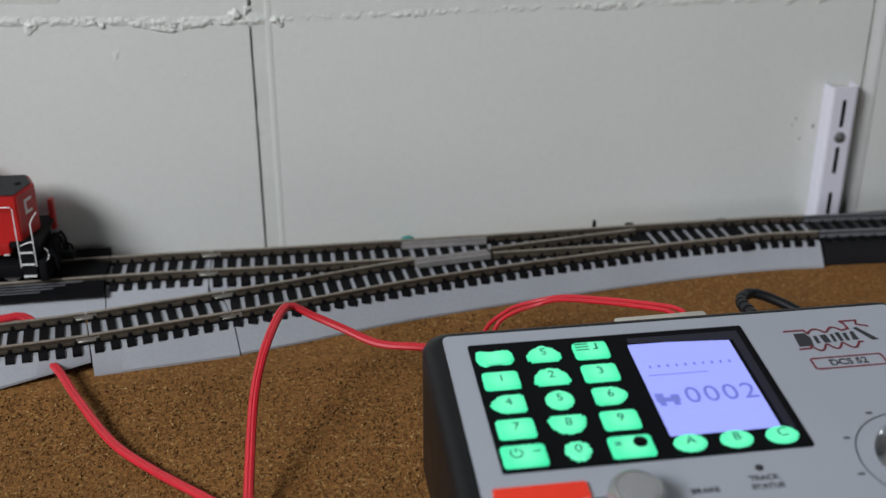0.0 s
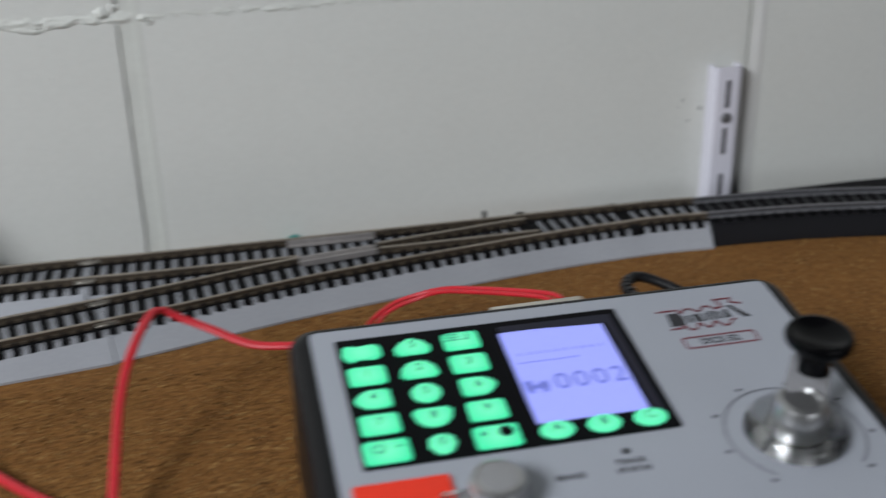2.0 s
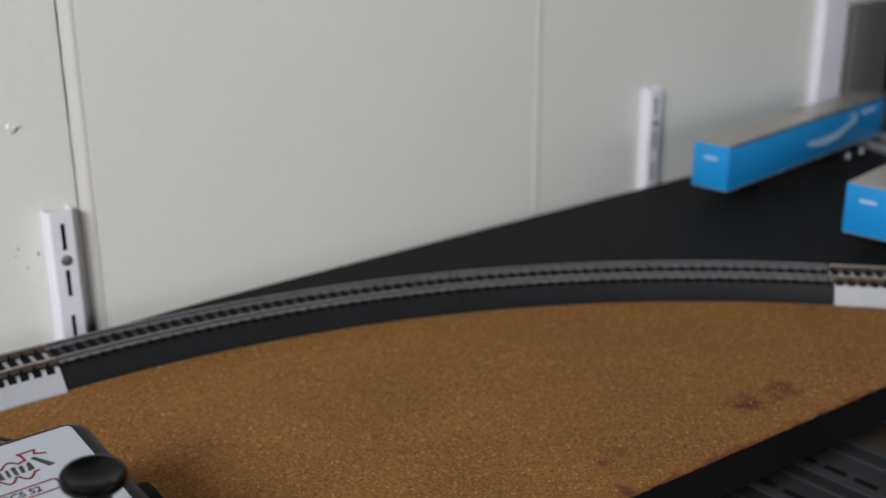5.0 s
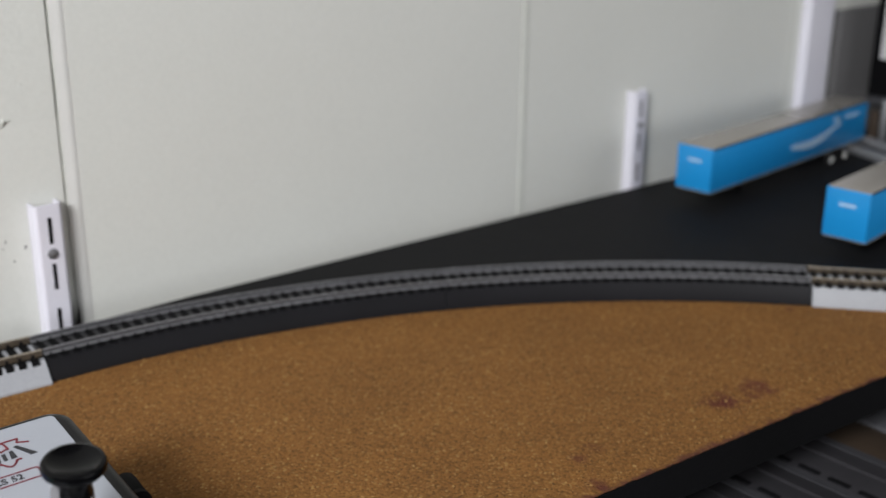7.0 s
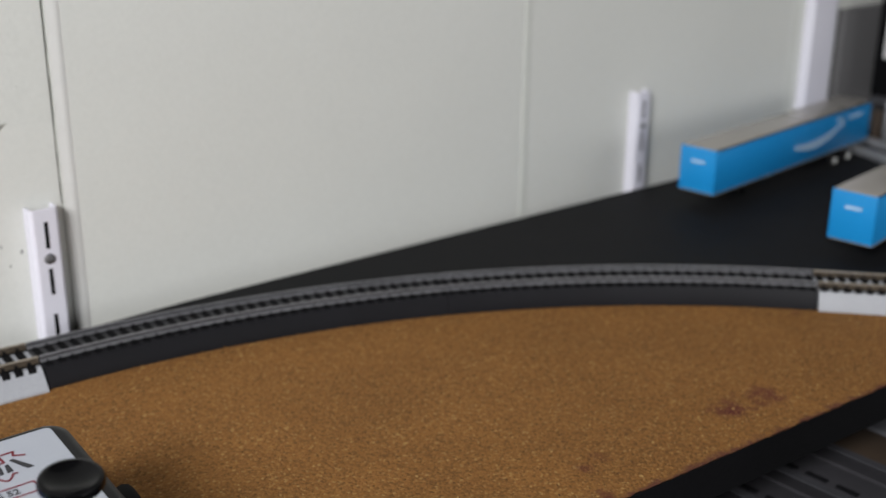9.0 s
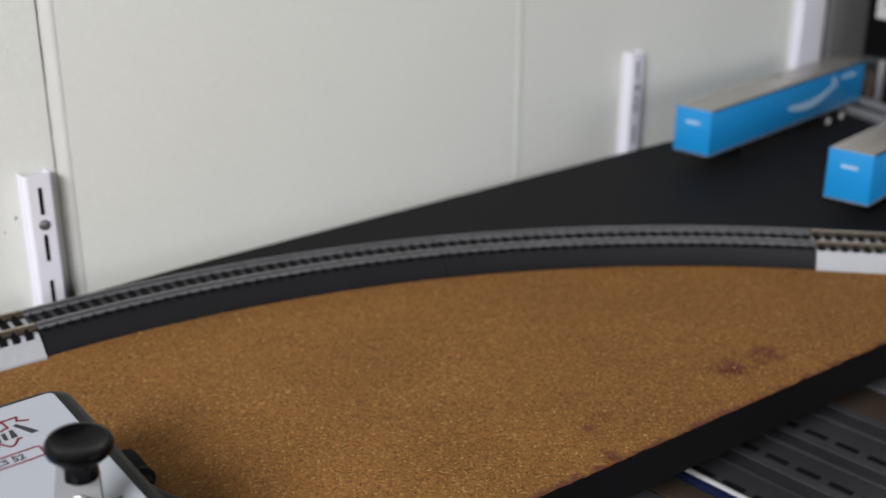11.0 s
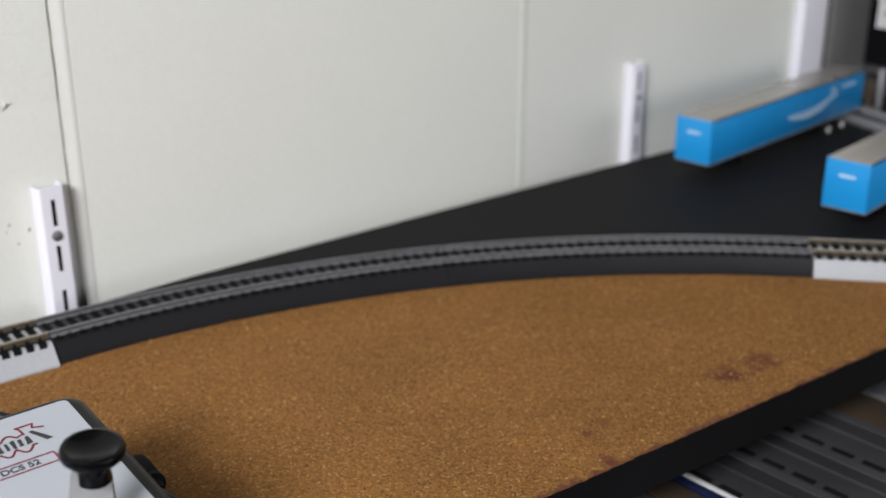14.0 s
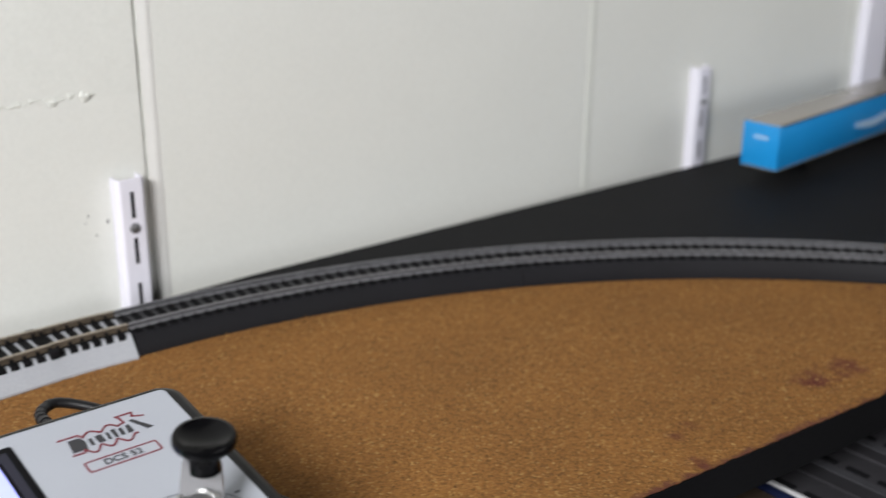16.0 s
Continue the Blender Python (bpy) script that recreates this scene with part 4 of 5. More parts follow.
for lo, hi in zip(secs, secs[1:]):
    for i in range(6):
        lever.faces.new((lo[i], lo[(i + 1) % 6], hi[(i + 1) % 6], hi[i]))
lever.faces.new(secs[0][::-1])
lever.faces.new(secs[-1])
part("throttle_lever", lever, "smoky", throttle, "smoky clear plastic lever")
CAP = Matrix.Translation((0.0072, 0.0085, -0.0072))
part("knob_neck", lathe([(0.0058, 0.0255), (0.0052, 0.0285), (0.0056, 0.0322), (0.0072, 0.0346)], 32, CAP), "knob", throttle, "black shiny neck")
part("knob_cap", lathe([(0.0060, 0.0335), (0.0092, 0.0345), (0.0107, 0.0362), (0.0109, 0.0377), (0.0103, 0.0390), (0.0090, 0.0394), (0.0074, 0.0387), (0.0040, 0.0374), (0.0008, 0.0371)], 56, CAP), "knob", throttle, "black dished cap")
# brake lever
brake = part("brake_knob", lathe([(0.0092, 0.0), (0.0092, 0.004), (0.0086, 0.0078), (0.0074, 0.0090)], 40), "frost", station, "pale grey brake knob", m=on_face(0.0455, 0.0955, 0.0008))
part("knob_top", lathe([(0.0062, 0.0088), (0.0060, 0.0094), (0.0030, 0.0096)], 32), "frost", brake)
# silver ring added as the highlight round the knob's top
part("rim_highlight", lathe([(0.0084, 0.0080), (0.0080, 0.0090), (0.0072, 0.0094), (0.0064, 0.0092)], 40), "silver", brake, "silver ring standing for the highlight on the brake knob")
part("brake_arm", boxed(-0.017, -0.006, -0.003, 0.003, 0.001, 0.004, bevel=0.001), "clear", brake)

# sockets at the back
part("terminal_block", boxed(0.134, 0.172, 0.4200, 0.4360, 0.0400, 0.0482, bevel=0.001), "cream", station, "cream plug-in terminal")

# ---- cables ----
def twin_wire(name, label, pts, r=0.0014, gap=0.0028):
    line = smooth_line(pts, 0.003)
    t = thing(name, label, "wire", "red wires")
    for s in (-1, 1):
        part("strand", add_tube(bmesh.new(), offset(line, s * gap / 2), r), "red_wire", t)
    return t


twin_wire("track_wire", "red twin wire looping up from the board to the control unit", [(-0.015, 0.330, 0.003), (-0.0145, 0.385, 0.006), (-0.012, 0.417, 0.018), (-0.009, 0.436, 0.030), (-0.003, 0.455, 0.040), (0.006, 0.478, 0.043), (0.016, 0.478, 0.038), (0.028, 0.472, 0.034), (0.042, 0.462, 0.0308), (0.058, 0.455, 0.0315), (0.075, 0.450, 0.0310), (0.100, 0.440, 0.028), (0.110, 0.431, 0.028)], r=0.00135, gap=0.0013)
twin_wire("feeder_wire", "red twin wire coming out from under the track", [(-0.112, 0.535, 0.0045), (-0.096, 0.509, 0.0062), (-0.083, 0.480, 0.0058), (-0.067, 0.449, 0.0038), (-0.050, 0.428, 0.003), (-0.028, 0.405, 0.003), (0.0, 0.375, 0.003), (0.02, 0.345, 0.003)], r=0.00140, gap=0.0012)
twin_wire("terminal_wire", "red twin wire arching behind the control unit to its terminal", [(0.088, 0.470, 0.006), (0.097, 0.498, 0.011), (0.107, 0.502, 0.018), (0.120, 0.500, 0.023), (0.129, 0.493, 0.028), (0.139, 0.478, 0.034), (0.150, 0.459, 0.041), (0.160, 0.442, 0.0465), (0.162, 0.436, 0.047)], r=0.0010, gap=0.0046)
twin_wire("joiner_wire", "short red wire lying between the two tracks", [(-0.150, 0.548, 0.008), (-0.125, 0.549, 0.011), (-0.115, 0.550, 0.011), (-0.106, 0.545, 0.006)], gap=0.0026)
power_cable = thing("power_cable", "thick black cable looping behind the control unit", "cable")
loop = smooth_line([(0.205, 0.423, 0.028), (0.209, 0.462, 0.026), (0.213, 0.487, 0.022), (0.224, 0.497, 0.020), (0.238, 0.489, 0.016), (0.252, 0.474, 0.010), (0.272, 0.453, 0.0035)], 0.003)
part("cord", add_tube(bmesh.new(), loop, 0.0024, 10), "black_wire", power_cable)
for k in range(6, 25, 2):
    part("relief_ring", add_tube(bmesh.new(), loop[k:k + 2], 0.0036 - 0.00004 * k, 12), "black_wire", power_cable)
throttle_lead = thing("throttle_lead", "black plug and lead beside the control unit", "cable")
part("plug", lathe([(0.0058, -0.016), (0.0062, -0.012), (0.0062, 0.002), (0.0054, 0.0034), (0.0066, 0.0042), (0.0068, 0.0078), (0.0060, 0.0086), (0.0044, 0.0096), (0.0036, 0.0150)], 24), "frame_black", throttle_lead, "black moulded plug with a collar", m=Matrix.Translation((0.2685, 0.413, 0.0068)) @ Matrix.Scale(0.85, 4) @ Matrix.Rotation(radians(-8), 4, "Z") @ Matrix.Rotation(radians(90), 4, "X"))
part("lead", add_tube(bmesh.new(), smooth_line([(0.2668, 0.4010, 0.0066), (0.2675, 0.3900, 0.0070), (0.2720, 0.3720, 0.0070), (0.2700, 0.3500, 0.0040), (0.2660, 0.3200, 0.0035)], 0.003), 0.0024, 8), "black_wire", throttle_lead)

single("putty_blob", lathe([(0.0050, 0.0), (0.0054, 0.003), (0.0038, 0.0074), (0.0012, 0.0088)], 10, pose(0.0765, 0.6135, 0.0)), "teal", "small teal lump of putty behind the track", "putty")


# ---- trailers ----
def trailer(m):
    L, W, H = 0.266, 0.0315, 0.0355
    t = thing("semi_trailer", "bright blue model semi-trailer with a grey roof", "trailer", "model trailers", at=m)
    body = part("body", boxed(0, L, -W / 2, W / 2, 0.0145, 0.0145 + H, bevel=0.0006), "blue", t, "bright blue box body")
    part("roof", boxed(0.0002, L - 0.0002, -W / 2 + 0.0003, W / 2 - 0.0003, 0.0147 + H - 0.0004, 0.0147 + H + 0.0006, bevel=0.0004), "roof", t, "satin grey roof")
    part("bottom_rail", boxed(0.0005, L - 0.0005, -W / 2 - 0.0002, W / 2 + 0.0002, 0.0138, 0.0149), "roof", t)
    for y in (-W / 2, W / 2):
        part("top_rail", boxed(0.001, L - 0.001, y - 0.0003, y + 0.0003, 0.0145 + H - 0.0009, 0.0145 + H + 0.0001), "frame_black", t, "thin black rail under the roof")
        part("corner_post", boxed(-0.0003, 0.0008, y - 0.0004, y + 0.0004, 0.0145, 0.0150 + H, bevel=0.0002), "blue", t)
    sm = bmesh.new()
    rings = []
    for i in range(25):
        k = i / 24
        x = 0.126 + 0.084 * k
        z = 0.0305 - 0.0085 * math.sin(math.pi * (k * 0.86 + 0.02)) + 0.0110 * k
        w = 0.0009 + 0.0023 * math.sin(math.pi * min(1, k * 0.9 + 0.08))
        rings.append([sm.verts.new((x, y, z + u)) for y, u in ((-W / 2 - 0.0003, -w), (-W / 2 - 0.0003, w), (-W / 2 + 0.0003, w), (-W / 2 + 0.0003, -w))])
    for a, b in zip(rings, rings[1:]):
        for i in range(4):
            sm.faces.new((a[i], b[i], b[(i + 1) % 4], a[(i + 1) % 4]))
    sm.faces.new(rings[0])
    sm.faces.new(rings[-1][::-1])
    part("swoosh", sm, "white_print", t, "white curved stripe", smooth=False)
    hd = bmesh.new()
    for a, b, c, e in ((0.200, 0.2125, 0.0412, 0.0440), (0.2080, 0.2125, 0.0345, 0.0440)):
        add_box(hd, a, b, -W / 2 - 0.0003, -W / 2 - 0.0001, c, e)
    part("stripe_head", hd, "white_print", t, smooth=False)
    part("side_bar", boxed(0.222, 0.248, -W / 2 - 0.0003, -W / 2 - 0.0001, 0.0405, 0.0432), "white_print", t, smooth=False)
    part("end_bar", boxed(-0.0003, -0.0001, -0.0060, 0.0060, 0.0378, 0.0400), "white_print", t, smooth=False)
    part("chassis", boxed(0.02, L - 0.01, -0.006, 0.006, 0.0105, 0.0140, bevel=0.0004), "frame_black", t)
    for y in (-0.0050, 0.0050):
        leg = part("landing_leg", boxed(0.062, 0.0655, y - 0.0013, y + 0.0013, 0.0010, 0.0140), "frame_black", t)
        part("sand_shoe", boxed(0.0605, 0.0670, y - 0.0022, y + 0.0022, 0.0009, 0.0018), "frame_black", leg)
    for x in (0.203, 0.229):
        part("axle", lathe([(0.0010, -0.0125), (0.0010, 0.0125)], 10, pose(x, 0, 0.0050, 90)), "frame_black", t)
        for s in (-1, 1):
            wheel = part("wheel", lathe([(0.0024, -0.0022), (0.0037, -0.0022), (0.0041, -0.0014), (0.0041, 0.0014), (0.0037, 0.0022), (0.0024, 0.0022)], 28, pose(x, s * 0.0142, 0.0050, 90)), "tyre", t, "black rubber tyre")
            part("hub", lathe([(0.0029, -0.0026), (0.0029, -0.0006), (0.0010, 0.0002)] if s > 0 else [(0.0010, -0.0002), (0.0029, 0.0006), (0.0029, 0.0027)], 20, pose(x, s * 0.0142, 0.0050, 90)), "hub", wheel, "white wheel hub")
        part("axle_hanger", boxed(x - 0.004, x + 0.004, -0.0065, 0.0065, 0.0055, 0.0115), "frame_black", t)
    return t


def place_trailer(x, y, ang):
    return Matrix.Translation((x, y, 0.0)) @ Matrix.Rotation(radians(ang), 4, "Z")


first = trailer(place_trailer(0.8145, 0.5370, 4.4))
copy_thing(first, place_trailer(0.7980, 0.3930, 6.0))


# ---- locomotive ----
loco = thing("diesel_locomotive", "red model diesel locomotive with white handrails and a grey roof", "locomotive", at=pose(-0.1063, 0.590, 0.0158, 0, 0, 175.5))
# local: x runs back from the nose end, y to the far side's left, z from the rail top
NOSE, CORNER = Vector((0.0024, -0.0020, 0)), Vector((0.0076, 0.0140, 0))
hood = prism([(NOSE.x, NOSE.y), (CORNER.x, -CORNER.y), (0.185, -CORNER.y), (0.185, CORNER.y), (CORNER.x, CORNER.y)], 0.0200, 0.0452)
bmesh.ops.bevel(hood, geom=hood.edges[:], offset=0.0006, segments=2, affect="EDGES")
part("hood", hood, "loco_red", loco, "red hood with a white mark on its angled end")
part("roof", prism([(NOSE.x + 0.0015, NOSE.y), (CORNER.x + 0.0010, -0.0130), (0.186, -0.0130), (0.186, 0.0130), (CORNER.x + 0.0010, 0.0130)], 0.0446, 0.0457), "loco_roof", loco, "dark grey roof", smooth=False)
part("cab", boxed(0.040, 0.074, -0.0165, 0.0165, 0.0222, 0.0545, bevel=0.0012), "loco_red", loco, "tall red driver's cab")
part("cab_roof", boxed(0.039, 0.075, -0.0170, 0.0170, 0.0545, 0.0560, bevel=0.0006), "loco_roof", loco)
part("roof_hatch", lathe([(0.0015, 0), (0.0015, 0.0006), (0.0009, 0.0008)], 14, pose(0.0098, -0.001, 0.0456)), "frame_black", loco)
# red guard panel at the far steps
part("step_guard", boxed(-0.0022, 0.0006, -0.0166, -0.0126, 0.0160, 0.0322, bevel=0.0006), "loco_red", loco)
part("side_grille", boxed(0.018, 0.040, 0.0136, 0.0143, 0.0290, 0.0315, bevel=0.0002), "frame_black", loco, "dark side grille")
part("walkway", boxed(-0.0015, 0.188, -0.0172, 0.0172, 0.0200, 0.0222, bevel=0.0004), "frame_black", loco)
part("sill", boxed(0.0130, 0.180, -0.0180, 0.0180, 0.0168, 0.0226, bevel=0.0004), "loco_red", loco, "red side sill")
part("underframe", boxed(0.002, 0.186, -0.013, 0.013, 0.0040, 0.0205), "frame_black", loco)
part("fuel_tank", boxed(0.070, 0.115, -0.0155, 0.0155, 0.0015, 0.0150, bevel=0.002), "frame_black", loco)
along = (NOSE - CORNER).normalized()
facet = Matrix.Translation(CORNER) @ Matrix(((along.x, -along.y, 0, 0), (along.y, along.x, 0, 0), (0, 0, 1, 0), (0, 0, 0, 1)))
mark_bars = bmesh.new()
for u0, u1, z0, z1 in ((0.0062, 0.0076, 0.0335, 0.0408), (0.0076, 0.0122, 0.0395, 0.0408), (0.0076, 0.0122, 0.0335, 0.0348)):
    add_box(mark_bars, u0, u1, -0.0003, 0.0003, z0, z1)
part("end_mark", mark_bars, "rail_white", loco, "white painted bars on red", smooth=False, m=facet)
for k in range(8):
    part("sill_dash", boxed(0.0135 + 0.0045 * k, 0.0160 + 0.0045 * k, 0.0178, 0.0182, 0.0166, 0.0174), "rail_white", loco, smooth=False)
for x in (0.016, 0.040, 0.140, 0.164):
    for s in (-1, 1):
        part("wheel", lathe([(0.0060, -0.0012), (0.0064, -0.0006), (0.0058, 0.0012)] if s > 0 else [(0.0058, -0.0012), (0.0064, 0.0006), (0.0060, 0.0012)], 24, pose(x, s * 0.0102, 0.0060, 90)), "frog", loco, "dark steel wheel")
for x0, x1 in ((0.006, 0.050), (0.130, 0.174)):
    for s in (-1, 1):
        part("bogie_side", boxed(x0, x1, s * 0.0135 - 0.0012, s * 0.0135 + 0.0012, 0.0030, 0.0100, bevel=0.0008), "frame_black", loco)
part("coupler", boxed(-0.0125, -0.001, -0.0022, 0.0022, 0.0055, 0.0100, bevel=0.001), "frame_black", loco)
part("pilot", boxed(-0.0025, 0.0015, -0.0170, 0.0170, 0.0015, 0.0130, bevel=0.0008), "frame_black", loco)
part("brake_hose", add_tube(bmesh.new(), smooth_line([(-0.004, -0.007, 0.012), (-0.009, -0.0085, 0.009), (-0.010, -0.009, 0.0045)], 0.001), 0.0007), "frame_black", loco)


def rail_bar(pts, r=0.0003):
    part("handrail", add_tube(bmesh.new(), [Vector(p) for p in pts], r, 6), "rail_white", loco, "white wire handrail")


for s in (-1, 1):
    y = s * 0.0176
    rail_bar([(0.0018, y, 0.0100), (0.0018, y, 0.0325), (0.0012, y - s * 0.002, 0.0340), (0.0008, y - s * 0.0090, 0.0345)] if s > 0 else [(0.0018, y, 0.0100), (0.0018, y, 0.0300)])
    rail_bar([(0.0090, y, 0.0100), (0.0090, y, 0.0260)] if s < 0 else [(0.0090, y, 0.0100), (0.0090, y, 0.0400), (0.0100, y, 0.0412), (0.045, y, 0.0412)])
    rail_bar([(0.0080, y, 0.0212), (0.0040, y, 0.0228), (0.0018, y, 0.0228)])
    for z in (0.0050, 0.0112, 0.0174):
        part("step", boxed(0.0024, 0.0084, min(y, y + s * 0.0010), max(y, y + s * 0.0010), z, z + 0.0006), "rail_white", loco, "white step edge")
    part("step_well", boxed(0.0020, 0.0088, min(y - s * 0.0044, y), max(y - s * 0.0044, y), 0.0046, 0.0202), "frame_black", loco)
for y in (-0.0110, -0.0060, 0.0070, 0.0115):
    part("air_hose", add_tube(bmesh.new(), smooth_line([(-0.004, y, 0.016), (-0.0062, y + 0.0010, 0.0125), (-0.0068, y + 0.0006, 0.0060)], 0.001), 0.0007), "frame_black", loco)
part("cut_lever", add_tube(bmesh.new(), smooth_line([(-0.0022, 0.0150, 0.0185), (-0.0036, 0.0145, 0.0165), (-0.0036, 0.0145, 0.0135), (-0.0022, 0.0150, 0.0115)], 0.001), 0.0003), "rail_white", loco)

# ---- far end: panel, box, metal frame ----
single("grey_panel", boxed(1.135, 1.45, WALL - 0.010, WALL - 0.001, -0.10, 0.122, bevel=0.001), "grey_panel", "dark grey panel leaning on the wall behind the trailers", "panel")
box = thing("black_carton", "black carton with a white label at the end of the board", "box")
part("carton", boxed(0, 0.12, -0.16, 0, 0, 0.30, bevel=0.002), "black_paint", box, m=pose(1.155, 0.585, 0.038, 0, 0, 4))
part("paper_label", boxed(-0.0006, 0, -0.055, -0.009, 0.039, 0.105), "label_paper", box, "white paper label", m=pose(1.155, 0.585, 0.038, 0, 0, 4), smooth=False)
for k in range(4):
    part("label_bar", boxed(-0.0009, -0.0005, -0.048, -0.016, 0.052 + 0.012 * k, 0.055 + 0.012 * k), "dark_panel", box, m=pose(1.155, 0.585, 0.038, 0, 0, 4), smooth=False)
rack = thing("metal_rack", "small galvanised metal rack holding the carton", "rack")
for x, y in ((1.142, 0.5555), (1.148, 0.43), (1.30, 0.575), (1.30, 0.43)):
    part("rack_post", boxed(x - 0.003, x + 0.003, y - 0.0025, y + 0.0025, 0.001, 0.040, bevel=0.0008), "steel_frame", rack)
part("rack_shelf", boxed(1.145, 1.305, 0.42, 0.58, 0.0345, 0.0398, bevel=0.001), "dark_panel", rack)
for dx in (0.0, 0.034):
    part("rack_rail", boxed(-0.004, 0.004, -0.10, 0.0, 0.001, 0.008, bevel=0.0008), "steel_frame", rack, m=pose(1.082 + dx, 0.568, 0, 0, 0, -20))
single("brown_card", boxed(1.118, 1.124, 0.551, 0.559, 0.0012, 0.033, bevel=0.0008), "brown", "brown cardboard strip beside the metal rack", "card")

# ---- lower shelf with cases ----
single("lower_shelf", boxed(0.20, 1.30, 0.02, 0.60, -0.165, -0.15, bevel=0.002), "dark_panel", "dark lower shelf under the layout board", "shelf")
CASES = ((0.4700, 0.0270, "pale"), (0.4985, 0.0195, "dark"), (0.5190, 0.0062, "blue"), (0.5262, 0.0385, "slots"), (0.5652, 0.0375, "slots"), (0.6035, 0.0440, "slots"), (0.6485, 0.0340, "dark"), (0.6840, 0.0620, "pale"), (0.7480, 0.0660, "slots"), (0.8160, 0.0660, "plain"))
for x, w, look_of in CASES:
    h = 0.098 if look_of != "dark" else 0.097
    c = thing("storage_case", {"dark": "dark brown case on the lower shelf", "blue": "narrow dark blue case with a white edge", "slots": "grey plastic case with black slots along its lid", "pale": "pale grey plastic case on the lower shelf", "plain": "plain grey plastic case on the lower shelf"}[look_of], "case", "cases on the lower shelf", at=pose(x, 0.06, -0.15))
    part("shell", boxed(0, w, 0, 0.40, 0, h, bevel=0.003), {"dark": "brown", "blue": "navy", "pale": "pale_case"}.get(look_of, "grey_case"), c)
    if look_of == "blue":
        part("white_edge", boxed(w - 0.0016, w + 0.0006, 0.002, 0.398, h - 0.002, h + 0.0012, bevel=0.0005), "label_paper", c, "white plastic edge")
    if look_of in ("slots", "plain"):
        part("lid_ridge", boxed(w * 0.50, w * 0.56, 0.004, 0.396, h - 0.0006, h + 0.0015, bevel=0.0005), "grey_case", c)
        part("lid_groove", boxed(w * 0.84, w * 0.97, 0.004, 0.396, h - 0.0006, h + 0.0008), "dark_panel", c, smooth=False)
    if look_of == "slots":
        for k in range(14):
            part("slot", boxed(0.0016, 0.0050, 0.02 + 0.0185 * k, 0.033 + 0.0185 * k, h - 0.0002, h + 0.0006), "hole", c, smooth=False)

# ---- blocks of the wall, last ----
def block(x0, x1, z0, z1, rough=False):
    bm = boxed(x0, x1, WALL, WALL + 0.02, z0, z1)
    bmesh.ops.bevel(bm, geom=[e for e in bm.edges if all(v.co.y < WALL + 0.001 for v in e.verts) and abs(e.verts[0].co.z - e.verts[1].co.z) > 0.01], offset=0.0006, segments=2, affect="EDGES")
    part("block", bm, "wall_rough" if rough else "wall", wall)


COLS = (-1.005, -0.67, -0.335, 0.0, 0.335)
for a, b in zip(COLS, COLS[1:]):
    for z in (-0.473, -0.273, -0.073, 0.127, 0.327, 0.527):
        block(a + 0.0095, b, z, z + 0.2, z > 0.1)
        edge_line = [(b + 0.0007 + (0.0004 if k < 10 else 0.0) + 0.0005 * noise.noise(Vector((b * 9, z * 7 + k * 0.9, 0))), z + 0.2 * k / 25) for k in range(26)]
        part("joint_mortar", prism([(b + 0.0101, z), (b + 0.0101, z + 0.2)] + edge_line[::-1], 0, 0.0197), "mortar", wall, smooth=False, m=pose(0, WALL + 0.02, 0, 90))
        if b > 0.3:
            # bead whose paler colour carries the light on its slope
            skin = [(b + 0.0018 + 0.0084 * k / 12, 0.0002 - 0.00055 * math.sin(math.pi * (k / 12) ** 1.6)) for k in range(13)]
            part("joint_bead", prism([(b + 0.0102, 0.004), (b + 0.0018, 0.004)] + skin, z, z + 0.2), "lit_bead", wall, "smooth joint bead, coloured paler for the light on its slope", m=pose(0, WALL, 0))
            continue
        lip = [(b + 0.0076 + 0.0015 - 0.0015 * math.cos(math.pi * k / 6), -0.00018 * math.sin(math.pi * k / 6)) for k in range(7)]
        part("paint_lip", prism([(b + 0.0106, 0.004), (b + 0.0076, 0.004)] + lip, z, z + 0.2), "mortar", wall, m=pose(0, WALL, 0))
for a, b in zip((0.335, 0.700, 1.06, 1.42), (0.700, 1.06, 1.42, 1.78)):
    for z0, z1 in ((-0.473, -0.073), (-0.073, 0.327), (0.327, 0.727)):
        block(a + (0.0095 if a < 0.5 else 0.007), b, z0, z1)
        bead = [(b + 0.0037 - 0.0037 * math.cos(math.pi * k / 8), -(0.00045 if b < 1 else 0.0002) * math.sin(math.pi * k / 8)) for k in range(9)]
        part("joint_mortar", prism([(b, 0.0196), (b + 0.0074, 0.0196)][::-1] + bead, z0, z1), "mortar", wall, m=pose(0, WALL, 0))

# rough bed joint: a thin lumpy smear of mortar with a crumbled lower lip and missing bits
def step_up(v, w):
    k = max(0.0, min(1.0, v / w))
    return k * k * (3 - 2 * k)


def wob(x, z, k):
    return noise.noise(Vector((x * k, z * k * 1.3, k * 0.37)))


